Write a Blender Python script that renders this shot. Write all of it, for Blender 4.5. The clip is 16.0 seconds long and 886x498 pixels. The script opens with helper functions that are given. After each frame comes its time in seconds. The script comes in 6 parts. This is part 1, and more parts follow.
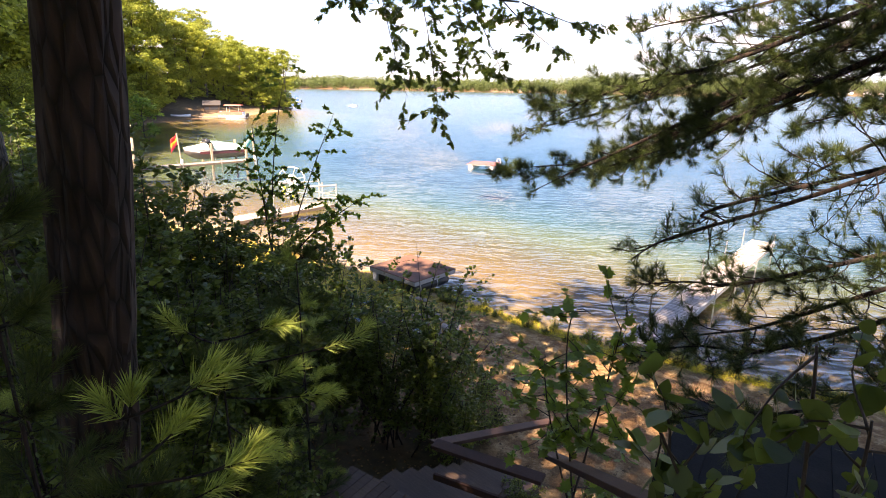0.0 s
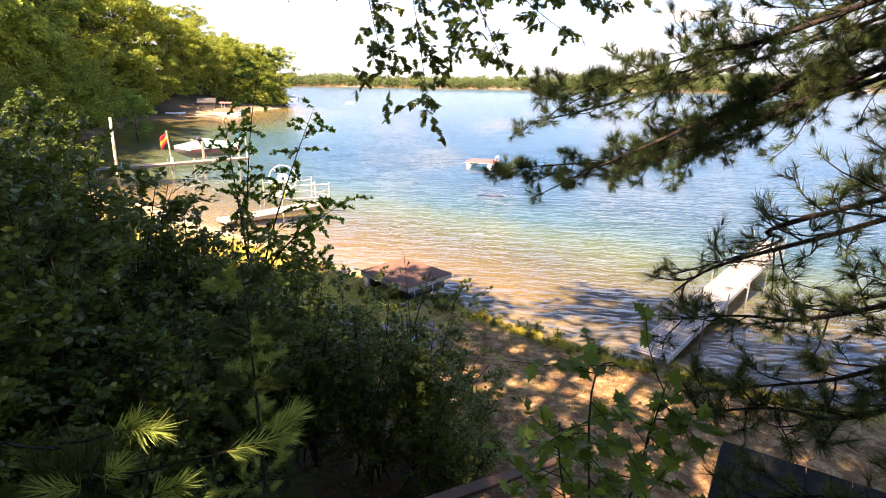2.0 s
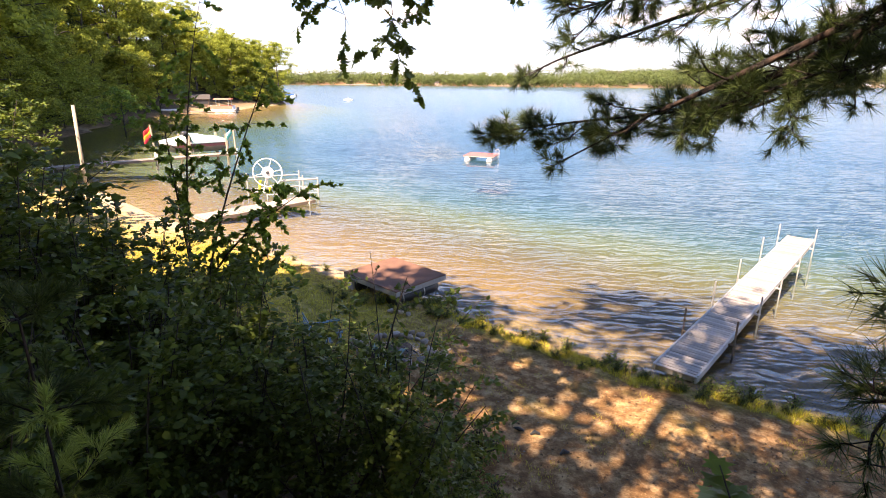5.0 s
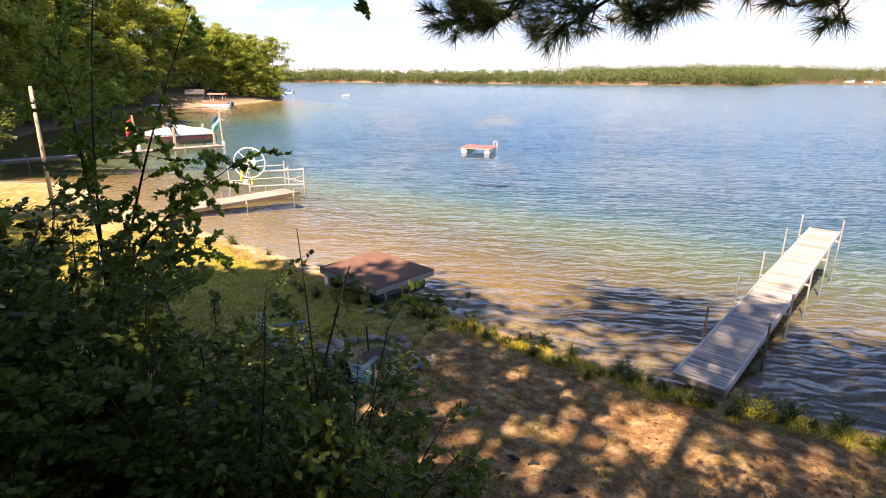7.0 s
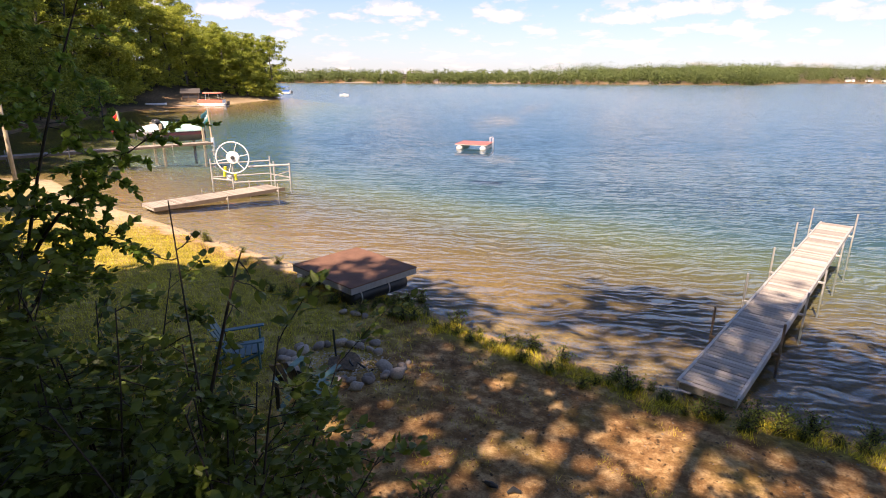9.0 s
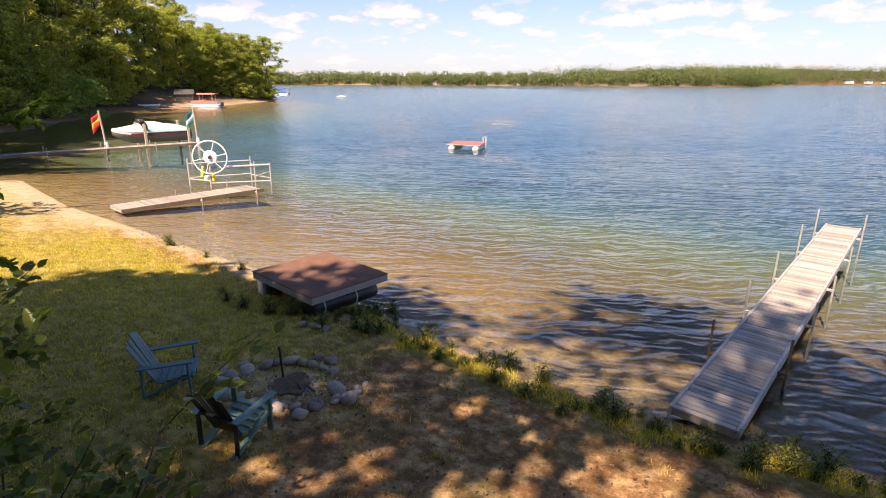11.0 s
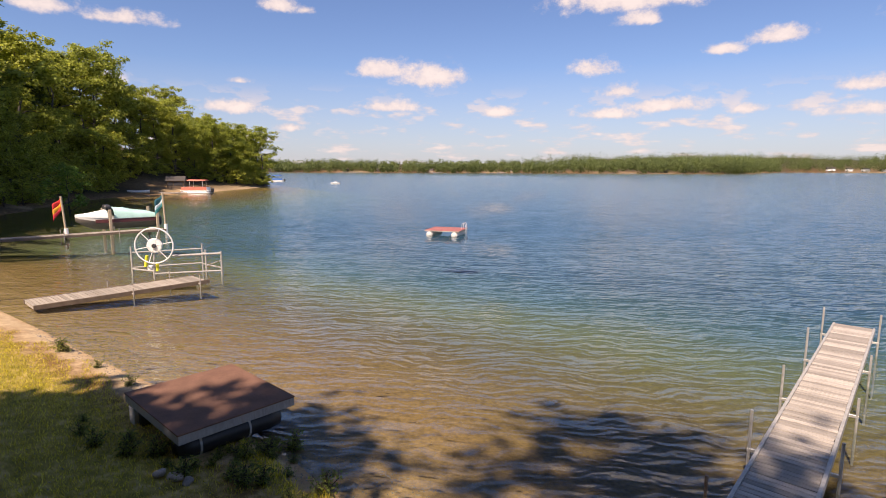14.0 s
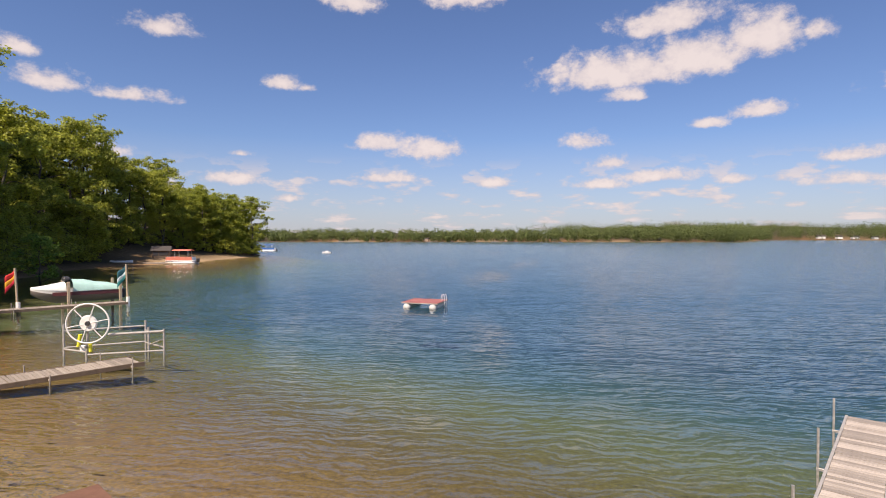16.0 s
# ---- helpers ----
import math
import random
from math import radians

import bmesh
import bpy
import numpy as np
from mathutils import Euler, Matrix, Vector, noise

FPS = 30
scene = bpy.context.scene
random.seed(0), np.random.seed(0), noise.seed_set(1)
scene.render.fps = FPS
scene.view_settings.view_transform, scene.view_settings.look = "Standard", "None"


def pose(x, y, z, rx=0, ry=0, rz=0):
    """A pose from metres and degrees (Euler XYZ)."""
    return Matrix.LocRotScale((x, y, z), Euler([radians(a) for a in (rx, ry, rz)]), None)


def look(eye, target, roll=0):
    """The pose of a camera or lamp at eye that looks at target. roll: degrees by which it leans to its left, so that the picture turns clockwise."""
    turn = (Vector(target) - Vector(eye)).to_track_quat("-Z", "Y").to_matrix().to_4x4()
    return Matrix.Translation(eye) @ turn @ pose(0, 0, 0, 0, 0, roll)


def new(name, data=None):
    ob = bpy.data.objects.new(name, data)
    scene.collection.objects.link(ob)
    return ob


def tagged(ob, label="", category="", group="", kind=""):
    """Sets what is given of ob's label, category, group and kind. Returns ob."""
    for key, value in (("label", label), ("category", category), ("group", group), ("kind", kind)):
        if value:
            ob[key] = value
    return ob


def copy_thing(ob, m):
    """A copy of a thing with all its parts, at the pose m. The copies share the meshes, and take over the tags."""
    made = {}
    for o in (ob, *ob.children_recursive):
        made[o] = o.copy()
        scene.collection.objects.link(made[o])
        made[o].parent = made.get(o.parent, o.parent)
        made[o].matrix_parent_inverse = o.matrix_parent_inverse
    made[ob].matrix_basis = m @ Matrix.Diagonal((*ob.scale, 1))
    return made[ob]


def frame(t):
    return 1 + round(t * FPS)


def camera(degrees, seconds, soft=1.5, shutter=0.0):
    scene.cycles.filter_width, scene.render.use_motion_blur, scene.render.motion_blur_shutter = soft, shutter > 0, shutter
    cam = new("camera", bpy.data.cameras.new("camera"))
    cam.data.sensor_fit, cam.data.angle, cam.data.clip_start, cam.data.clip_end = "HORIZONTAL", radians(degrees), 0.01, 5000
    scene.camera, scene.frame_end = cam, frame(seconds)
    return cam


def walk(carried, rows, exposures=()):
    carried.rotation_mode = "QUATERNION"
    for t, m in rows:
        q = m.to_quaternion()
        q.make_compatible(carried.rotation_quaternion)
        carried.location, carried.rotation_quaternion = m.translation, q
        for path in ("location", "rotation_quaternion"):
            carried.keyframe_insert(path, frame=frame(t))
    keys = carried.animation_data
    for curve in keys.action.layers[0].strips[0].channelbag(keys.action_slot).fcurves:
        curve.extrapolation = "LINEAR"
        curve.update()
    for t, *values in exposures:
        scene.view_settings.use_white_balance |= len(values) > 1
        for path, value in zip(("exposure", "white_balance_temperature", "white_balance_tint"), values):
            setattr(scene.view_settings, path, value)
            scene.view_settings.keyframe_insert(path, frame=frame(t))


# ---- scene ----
cam = camera(78.2, 16.0, 1.0)
PATH = [
    (0, (2.913, 4.221, 7.934), (1.898, 13.744, 5.056), 1.03),
    (0.5, (2.869, 4.541, 7.940), (1.865, 14.061, 5.050), 1.05),
    (1, (2.867, 4.853, 7.929), (1.869, 14.370, 5.028), 1.02),
    (1.5, (2.891, 5.162, 7.870), (1.896, 14.677, 4.960), 0.93),
    (2, (2.908, 5.483, 7.783), (1.916, 14.996, 4.863), 0.90),
    (2.5, (2.919, 5.794, 7.704), (1.932, 15.307, 4.782), 0.92),
    (3, (2.905, 6.077, 7.599), (1.915, 15.582, 4.654), 0.76),
    (3.5, (2.862, 6.347, 7.465), (1.885, 15.856, 4.526), 0.96),
    (4, (2.878, 6.751, 7.378), (1.891, 16.256, 4.433), 0.82),
    (6.5, (3.064, 9.269, 6.525), (2.051, 18.762, 3.549), 0.39),
    (7, (3.118, 9.685, 6.328), (2.109, 19.174, 3.341), 0.45),
    (7.5, (3.195, 10.039, 6.169), (2.178, 19.528, 3.180), 0.37),
    (8, (3.275, 10.353, 6.036), (2.259, 19.843, 3.051), 0.36),
    (8.5, (3.370, 10.644, 5.917), (2.352, 20.135, 2.934), 0.30),
    (9, (3.483, 10.937, 5.809), (2.463, 20.428, 2.831), 0.26),
    (11.5, (4.178, 12.682, 5.426), (3.164, 22.195, 2.518), 0.20),
    (12, (4.352, 13.139, 5.365), (3.340, 22.708, 2.642), 0.24),
    (12.5, (4.564, 13.621, 5.337), (3.554, 23.262, 2.881), 0.30),
    (13, (4.792, 14.101, 5.325), (3.777, 23.820, 3.201), 0.25),
    (13.5, (5.025, 14.588, 5.323), (4.014, 24.376, 3.539), 0.22),
    (14, (5.267, 15.081, 5.346), (4.267, 24.924, 3.893), 0.21),
    (14.5, (5.521, 15.612, 5.345), (4.541, 25.501, 4.228), 0.22),
    (15, (5.804, 16.193, 5.357), (4.843, 26.115, 4.564), 0.26),
    (15.5, (6.118, 16.809, 5.388), (5.162, 26.751, 4.894), 0.15),
    (16, (6.440, 17.428, 5.372), (5.497, 27.381, 5.167), 0.02),
]
walk(cam, [(t, look(eye, target, roll)) for t, eye, target, roll in PATH],
     [(0.0, 2.03, 8000, 23), (4.0, 1.97, 7950, 23), (6.5, 1.58, 7800, 23), (9.0, 1.16, 7800, 23), (11.5, 1.1, 7800, 24), (13.5, 0.72, 7600, 23), (16.0, 0.43, 7150, 20)])

# ---- world, sun, exposure ----
SUN_AZ, SUN_EL = radians(203.0), radians(54.0)   # clockwise from +y
world = bpy.data.worlds.new("sky")
scene.world = world
world.use_nodes = True


def sky_nodes():
    nt = world.node_tree
    nt.nodes.clear()
    out = nt.nodes.new("ShaderNodeOutputWorld")
    bg = nt.nodes.new("ShaderNodeBackground")
    sky = nt.nodes.new("ShaderNodeTexSky")
    sky.sky_type = "NISHITA"
    sky.sun_disc = False
    sky.sun_elevation, sky.sun_rotation = SUN_EL, SUN_AZ
    sky.air_density, sky.dust_density, sky.ozone_density = 1.0, 0.35, 3.5
    bg.inputs["Strength"].default_value = 0.061
    tc = nt.nodes.new("ShaderNodeTexCoord")
    sep = nt.nodes.new("ShaderNodeSeparateXYZ")
    nt.links.new(tc.outputs["Generated"], sep.inputs[0])

    def m(op, a, b=None, c=None):
        n = nt.nodes.new("ShaderNodeMath")
        n.operation = op
        for i, v in enumerate((a, b, c)):
            if v is None:
                continue
            if isinstance(v, (int, float)):
                n.inputs[i].default_value = v
            else:
                nt.links.new(v, n.inputs[i])
        return n.outputs[0]

    x, y, z = sep.outputs
    az = m("ARCTAN2", x, y)
    el = m("ARCSINE", z)
    # ragged edges for all clouds
    mp = nt.nodes.new("ShaderNodeMapping")
    mp.inputs["Scale"].default_value = (1, 1, 1.35)
    nt.links.new(tc.outputs["Generated"], mp.inputs[0])

    def fbm(scale, detail, rough):
        n = nt.nodes.new("ShaderNodeTexNoise")
        n.inputs["Scale"].default_value, n.inputs["Detail"].default_value = scale, detail
        n.inputs["Roughness"].default_value = rough
        nt.links.new(mp.outputs[0], n.inputs["Vector"])
        return n.outputs["Fac"]

    rag = m("SUBTRACT", fbm(26, 8, 0.66), 0.5)
    total = None
    # cumulus: azimuth, elevation, half width, half height (degrees)
    for a, e, w, h, k in CLOUDS:
        da = m("DIVIDE", m("SUBTRACT", az, radians(a)), radians(w * 1.16))
        de = m("DIVIDE", m("SUBTRACT", el, radians(e)), radians(h * 1.45))
        below = m("MULTIPLY", m("MINIMUM", de, 0.0), 0.9)      # flatter under-side
        de = m("ADD", de, below)
        r = m("SQRT", m("ADD", m("MULTIPLY", da, da), m("MULTIPLY", de, de)))
        d = m("MULTIPLY", m("SUBTRACT", 1.0, r), k)
        total = d if total is None else m("MAXIMUM", total, d)
    # small far cumulus in rows near the horizon
    mp2 = nt.nodes.new("ShaderNodeCombineXYZ")
    nt.links.new(m("MULTIPLY", az, 15.0), mp2.inputs[0])
    nt.links.new(m("MULTIPLY", m("POWER", m("MAXIMUM", el, 0.002), 0.6), 26.0), mp2.inputs[1])
    n = nt.nodes.new("ShaderNodeTexNoise")
    n.inputs["Scale"].default_value, n.inputs["Detail"].default_value, n.inputs["Roughness"].default_value = 1.0, 5, 0.55
    nt.links.new(mp2.outputs[0], n.inputs["Vector"])
    low = m("MULTIPLY", m("SUBTRACT", n.outputs["Fac"], 0.5), 3.2)
    band = m("MULTIPLY", m("SUBTRACT", radians(8.5), el), 9.0)
    low = m("MINIMUM", low, m("MINIMUM", band, 0.5))
    dens = m("MAXIMUM", m("ADD", total, m("MULTIPLY", rag, 1.8)), low)
    ramp = nt.nodes.new("ShaderNodeMapRange")
    ramp.interpolation_type = "SMOOTHSTEP"
    ramp.inputs["From Min"].default_value, ramp.inputs["From Max"].default_value = 0.0, 0.6
    nt.links.new(dens, ramp.inputs[0])
    up = m("GREATER_THAN", z, 0.0)
    mask = m("MULTIPLY", m("MULTIPLY", ramp.outputs[0], up), 0.9)
    mix = nt.nodes.new("ShaderNodeMix")
    mix.data_type = "RGBA"
    tone = nt.nodes.new("ShaderNodeMix")
    tone.data_type = "RGBA"
    tone.inputs["A"].default_value, tone.inputs["B"].default_value = (7.6, 7.3, 7.8, 1), (10.4, 9.8, 9.5, 1)
    nt.links.new(m("MULTIPLY", m("ADD", dens, rag), 1.1), tone.inputs["Factor"])
    tone.clamp_factor = True
    nt.links.new(tone.outputs["Result"], mix.inputs["B"])
    nt.links.new(mask, mix.inputs["Factor"])
    # pale haze low over the far shore
    haze = nt.nodes.new("ShaderNodeMix")
    haze.data_type = "RGBA"
    haze.inputs["B"].default_value = (5.6, 6.0, 7.3, 1)
    hz = m("MULTIPLY", m("MAXIMUM", m("SUBTRACT", 1.0, m("DIVIDE", m("ABSOLUTE", el), radians(10))), 0.0), 0.6)
    nt.links.new(hz, haze.inputs["Factor"])
    tint = nt.nodes.new("ShaderNodeMix")
    tint.data_type, tint.blend_type = "RGBA", "MULTIPLY"
    tint.inputs["Factor"].default_value, tint.inputs["B"].default_value = 1.0, (1.0, 1.2, 1.52, 1)
    nt.links.new(sky.outputs[0], tint.inputs["A"])
    nt.links.new(tint.outputs["Result"], haze.inputs["A"])
    nt.links.new(haze.outputs["Result"], mix.inputs["A"])
    nt.links.new(mix.outputs["Result"], bg.inputs["Color"])
    nt.links.new(bg.outputs[0], out.inputs[0])


CLOUDS = [
    (12.7, 15.8, 8.62, 1.99, 1), (18.9, 16.4, 5.17, 2.34, 1), (25.1, 17.3, 3.68, 2.22, 1), (28.8, 17.3, 1.38, 1.29, 0.8), (13.3, 13.8, 2.3, 0.82, 0.8),
    (16.8, 19.8, 5.29, 1.52, 0.9), (-12.2, 9.6, 3.33, 0.94, 0.9), (-6.8, 8.9, 4.14, 1.4, 0.9), (-11.5, 6.1, 3.56, 0.64, 0.9), (-0.4, 5.6, 2.64, 0.58, 0.9),
    (9.2, 9.6, 2.64, 0.88, 0.85), (11.6, 7.4, 2.42, 0.76, 0.9), (15.9, 5.9, 4.14, 0.76, 0.9), (10.5, 5.3, 3.45, 0.53, 0.8), (24.7, 11.3, 2.76, 0.76, 0.9), (20.3, 10.6, 1.84, 0.53, 0.75),
    (-21.8, 15.1, 2.3, 0.88, 0.9), (-19.4, 14.8, 1.03, 0.47, 0.7), (-32.7, 18.8, 2.99, 1.05, 0.9), (-41.2, 13, 2.99, 1.05, 0.85), (-35.3, 12.6, 3.45, 0.7, 0.8), (-43.3, 15.3, 2.07, 0.82, 0.7),
    (-38.3, 7.6, 3.45, 0.94, 0.9), (-26.2, 5.7, 2.99, 0.82, 0.9), (-21.3, 4, 1.72, 0.53, 0.9), (-25.8, 8.2, 1.38, 0.41, 0.7),
    (-15, 23, 3.45, 1.64, 0.9), (-3, 23.5, 4.6, 1.52, 0.9), (31.5, 6.9, 3.45, 0.7, 0.85), (31.1, 4.9, 4.6, 0.7, 0.8), (22.4, 5.4, 1.84, 0.58, 0.8), (37.3, 12.3, 4.6, 1.17, 0.9), (-58, 12.4, 6.9, 1.64, 0.9), (51.1, 15.1, 8.05, 1.87, 0.9),
]
sky_nodes()
sun_data = bpy.data.lights.new("sun", "SUN")
sun_data.energy, sun_data.angle, sun_data.color = 5.0, radians(0.6), (1.0, 0.92, 0.8)
sun = new("sun", sun_data)
SUN_FROM = Vector((math.sin(SUN_AZ) * math.cos(SUN_EL), math.cos(SUN_AZ) * math.cos(SUN_EL), math.sin(SUN_EL)))
sun.matrix_world = look(SUN_FROM * 60, (0, 0, 0))


# ---- materials ----
def material(name, roughness=0.8):
    mat = bpy.data.materials.new(name)
    mat.use_nodes = True
    nt = mat.node_tree
    bsdf = nt.nodes["Principled BSDF"]
    bsdf.inputs["Roughness"].default_value = roughness
    return mat, nt, bsdf


def node(nt, kind, **inputs):
    n = nt.nodes.new(kind)
    for k, v in inputs.items():
        n.inputs[k.replace("_", " ")].default_value = v
    return n


def coords(nt, scale=(1, 1, 1), world_space=False):
    if world_space:
        src = nt.nodes.new("ShaderNodeNewGeometry").outputs["Position"]
    else:
        src = nt.nodes.new("ShaderNodeTexCoord").outputs["Object"]
    mp = node(nt, "ShaderNodeMapping", Scale=scale)
    nt.links.new(src, mp.inputs["Vector"])
    return mp.outputs[0]


def ramp(nt, fac, stops):
    r = nt.nodes.new("ShaderNodeValToRGB")
    el = r.color_ramp.elements
    while len(el) < len(stops):
        el.new(0.5)
    for e, (p, c) in zip(el, stops):
        e.position, e.color = p, (*c, 1)
    nt.links.new(fac, r.inputs[0])
    return r.outputs[0]


def noise_tex(nt, vec, scale, detail=4, rough=0.55):
    n = node(nt, "ShaderNodeTexNoise", Scale=scale, Detail=detail, Roughness=rough)
    nt.links.new(vec, n.inputs["Vector"])
    return n.outputs["Fac"]


def mixc(nt, fac, a, b, blend="MIX"):
    n = nt.nodes.new("ShaderNodeMix")
    n.data_type, n.blend_type = "RGBA", blend
    for sock, v in (("Factor", fac), ("A", a), ("B", b)):
        if isinstance(v, (int, float)):
            n.inputs[sock].default_value = v
        elif isinstance(v, tuple):
            n.inputs[sock].default_value = (*v, 1)
        else:
            nt.links.new(v, n.inputs[sock])
    return n.outputs["Result"]


def bump(nt, height, bsdf, strength=0.3, distance=0.02):
    b = node(nt, "ShaderNodeBump", Strength=strength, Distance=distance)
    nt.links.new(height, b.inputs["Height"])
    nt.links.new(b.outputs[0], bsdf.inputs["Normal"])


def plain(name, color, roughness=0.6, metal=0.0, vary=0.25, scale=9.0, bumps=0.15, grain=(1, 1, 1), pieces=0.0):
    """A surface of one colour with two scales of wear."""
    mat, nt, bsdf = material(name, roughness)
    v = coords(nt, grain)
    a, b = noise_tex(nt, v, scale, 5), noise_tex(nt, v, scale * 7, 3)
    dark = tuple(c * (1 - vary) for c in color)
    lite = tuple(min(1, c * (1 + vary)) for c in color)
    col = mixc(nt, 0.35, ramp(nt, a, [(0.3, dark), (0.7, lite)]), ramp(nt, b, [(0.3, dark), (0.7, lite)]))
    if pieces:
        rnd = nt.nodes.new("ShaderNodeObjectInfo").outputs["Random"]
        col = mixc(nt, 1.0, col, ramp(nt, rnd, [(0.0, (1 - pieces,) * 3), (1.0, (1 + pieces * 0.4,) * 3)]), "MULTIPLY")
    nt.links.new(col, bsdf.inputs["Base Color"])
    bsdf.inputs["Metallic"].default_value = metal
    if bumps:
        bump(nt, b, bsdf, bumps, 0.01)
    return mat


def leaf_material(name, dark, lite, through_col, glow=0.4, rough=0.5):
    mat, nt, bsdf = material(name, rough)
    rnd = nt.nodes.new("ShaderNodeNewGeometry").outputs["Random Per Island"]
    own = nt.nodes.new("ShaderNodeObjectInfo").outputs["Random"]
    col = ramp(nt, rnd, [(0.0, dark), (0.75, lite), (1.0, tuple(min(1, c * 1.35) for c in lite))])
    col = mixc(nt, 0.6, col, ramp(nt, own, [(0.0, (0.72, 0.8, 0.7)), (0.5, (1, 1, 1)), (1.0, (1.18, 1.1, 0.85))]), "MULTIPLY")
    nt.links.new(col, bsdf.inputs["Base Color"])
    bsdf.inputs["Specular IOR Level"].default_value = 0.25
    tr = node(nt, "ShaderNodeBsdfTranslucent")
    nt.links.new(mixc(nt, 0.5, col, through_col), tr.inputs["Color"])
    mx = node(nt, "ShaderNodeMixShader", Fac=glow)
    nt.links.new(bsdf.outputs[0], mx.inputs[1])
    nt.links.new(tr.outputs[0], mx.inputs[2])
    nt.links.new(mx.outputs[0], nt.nodes["Material Output"].inputs["Surface"])
    return mat


def bark_material(name, dark, lite, scale=6.0):
    mat, nt, bsdf = material(name, 0.9)
    v = coords(nt, (1, 1, 0.22), True)
    vo = node(nt, "ShaderNodeTexVoronoi", Scale=scale * 2.2)
    vo.feature = "DISTANCE_TO_EDGE"
    nt.links.new(v, vo.inputs["Vector"])
    a = noise_tex(nt, v, scale, 6, 0.65)
    plates = ramp(nt, vo.outputs["Distance"], [(0.0, (0.25,) * 3), (0.25, (1,) * 3)])
    col = mixc(nt, 1.0, ramp(nt, a, [(0.3, dark), (0.7, lite)]), plates, "MULTIPLY")
    nt.links.new(col, bsdf.inputs["Base Color"])
    bump(nt, plates, bsdf, 0.8, 0.04)
    return mat


def ground_material():
    """Sand, leaf litter and grass soil; under the water sand that turns to weed, then deep blue painted in with depth
    for the light the water absorbs.
    """
    mat, nt, bsdf = material("ground", 0.95)
    v = coords(nt, (1, 1, 1), True)
    big, mid, fine = noise_tex(nt, v, 0.55, 4), noise_tex(nt, v, 3.2, 6, 0.7), noise_tex(nt, v, 34, 4, 0.7)
    dirt = ramp(nt, mid, [(0.3, (0.095, 0.046, 0.019)), (0.48, (0.23, 0.125, 0.055)), (0.7, (0.56, 0.375, 0.195))])
    dirt = mixc(nt, 0.55, dirt, ramp(nt, fine, [(0.3, (0.35, 0.32, 0.28)), (0.62, (1.25, 1.2, 1.1))]), "MULTIPLY")
    sand = ramp(nt, mid, [(0.3, (0.36, 0.25, 0.14)), (0.7, (0.58, 0.44, 0.28))])
    sand = mixc(nt, 0.4, sand, ramp(nt, fine, [(0.3, (0.55, 0.5, 0.45)), (0.6, (1.1,) * 3)]), "MULTIPLY")
    soil = ramp(nt, mid, [(0.25, (0.085, 0.075, 0.014)), (0.5, (0.27, 0.21, 0.045)), (0.72, (0.55, 0.4, 0.17))])
    wood = ramp(nt, mid, [(0.3, (0.03, 0.025, 0.015)), (0.7, (0.11, 0.085, 0.05))])

    def attr(n):
        a = nt.nodes.new("ShaderNodeAttribute")
        a.attribute_name = n
        return a.outputs["Fac"]

    col = mixc(nt, attr("sand"), dirt, sand)
    col = mixc(nt, attr("grass"), col, soil)
    col = mixc(nt, attr("wood"), col, wood)
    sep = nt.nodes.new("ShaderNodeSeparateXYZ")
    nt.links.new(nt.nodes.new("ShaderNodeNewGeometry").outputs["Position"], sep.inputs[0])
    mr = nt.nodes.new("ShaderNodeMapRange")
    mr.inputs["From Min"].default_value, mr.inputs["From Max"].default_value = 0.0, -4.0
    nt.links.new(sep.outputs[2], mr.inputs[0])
    # green and blue with depth: the water's loss of light put into bed colour
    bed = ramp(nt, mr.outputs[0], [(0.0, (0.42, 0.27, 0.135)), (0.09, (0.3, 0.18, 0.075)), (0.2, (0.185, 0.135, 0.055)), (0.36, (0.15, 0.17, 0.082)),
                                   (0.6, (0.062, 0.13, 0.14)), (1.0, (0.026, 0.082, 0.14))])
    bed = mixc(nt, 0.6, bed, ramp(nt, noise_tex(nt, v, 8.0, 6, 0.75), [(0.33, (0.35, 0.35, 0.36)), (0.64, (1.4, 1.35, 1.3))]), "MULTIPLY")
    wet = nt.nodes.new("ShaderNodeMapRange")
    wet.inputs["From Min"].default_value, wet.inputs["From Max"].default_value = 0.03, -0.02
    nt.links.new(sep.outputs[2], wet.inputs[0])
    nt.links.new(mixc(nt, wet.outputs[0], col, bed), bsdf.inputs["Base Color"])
    bump(nt, fine, bsdf, 0.5, 0.03)
    bsdf.inputs["Specular IOR Level"].default_value = 0.15
    return mat


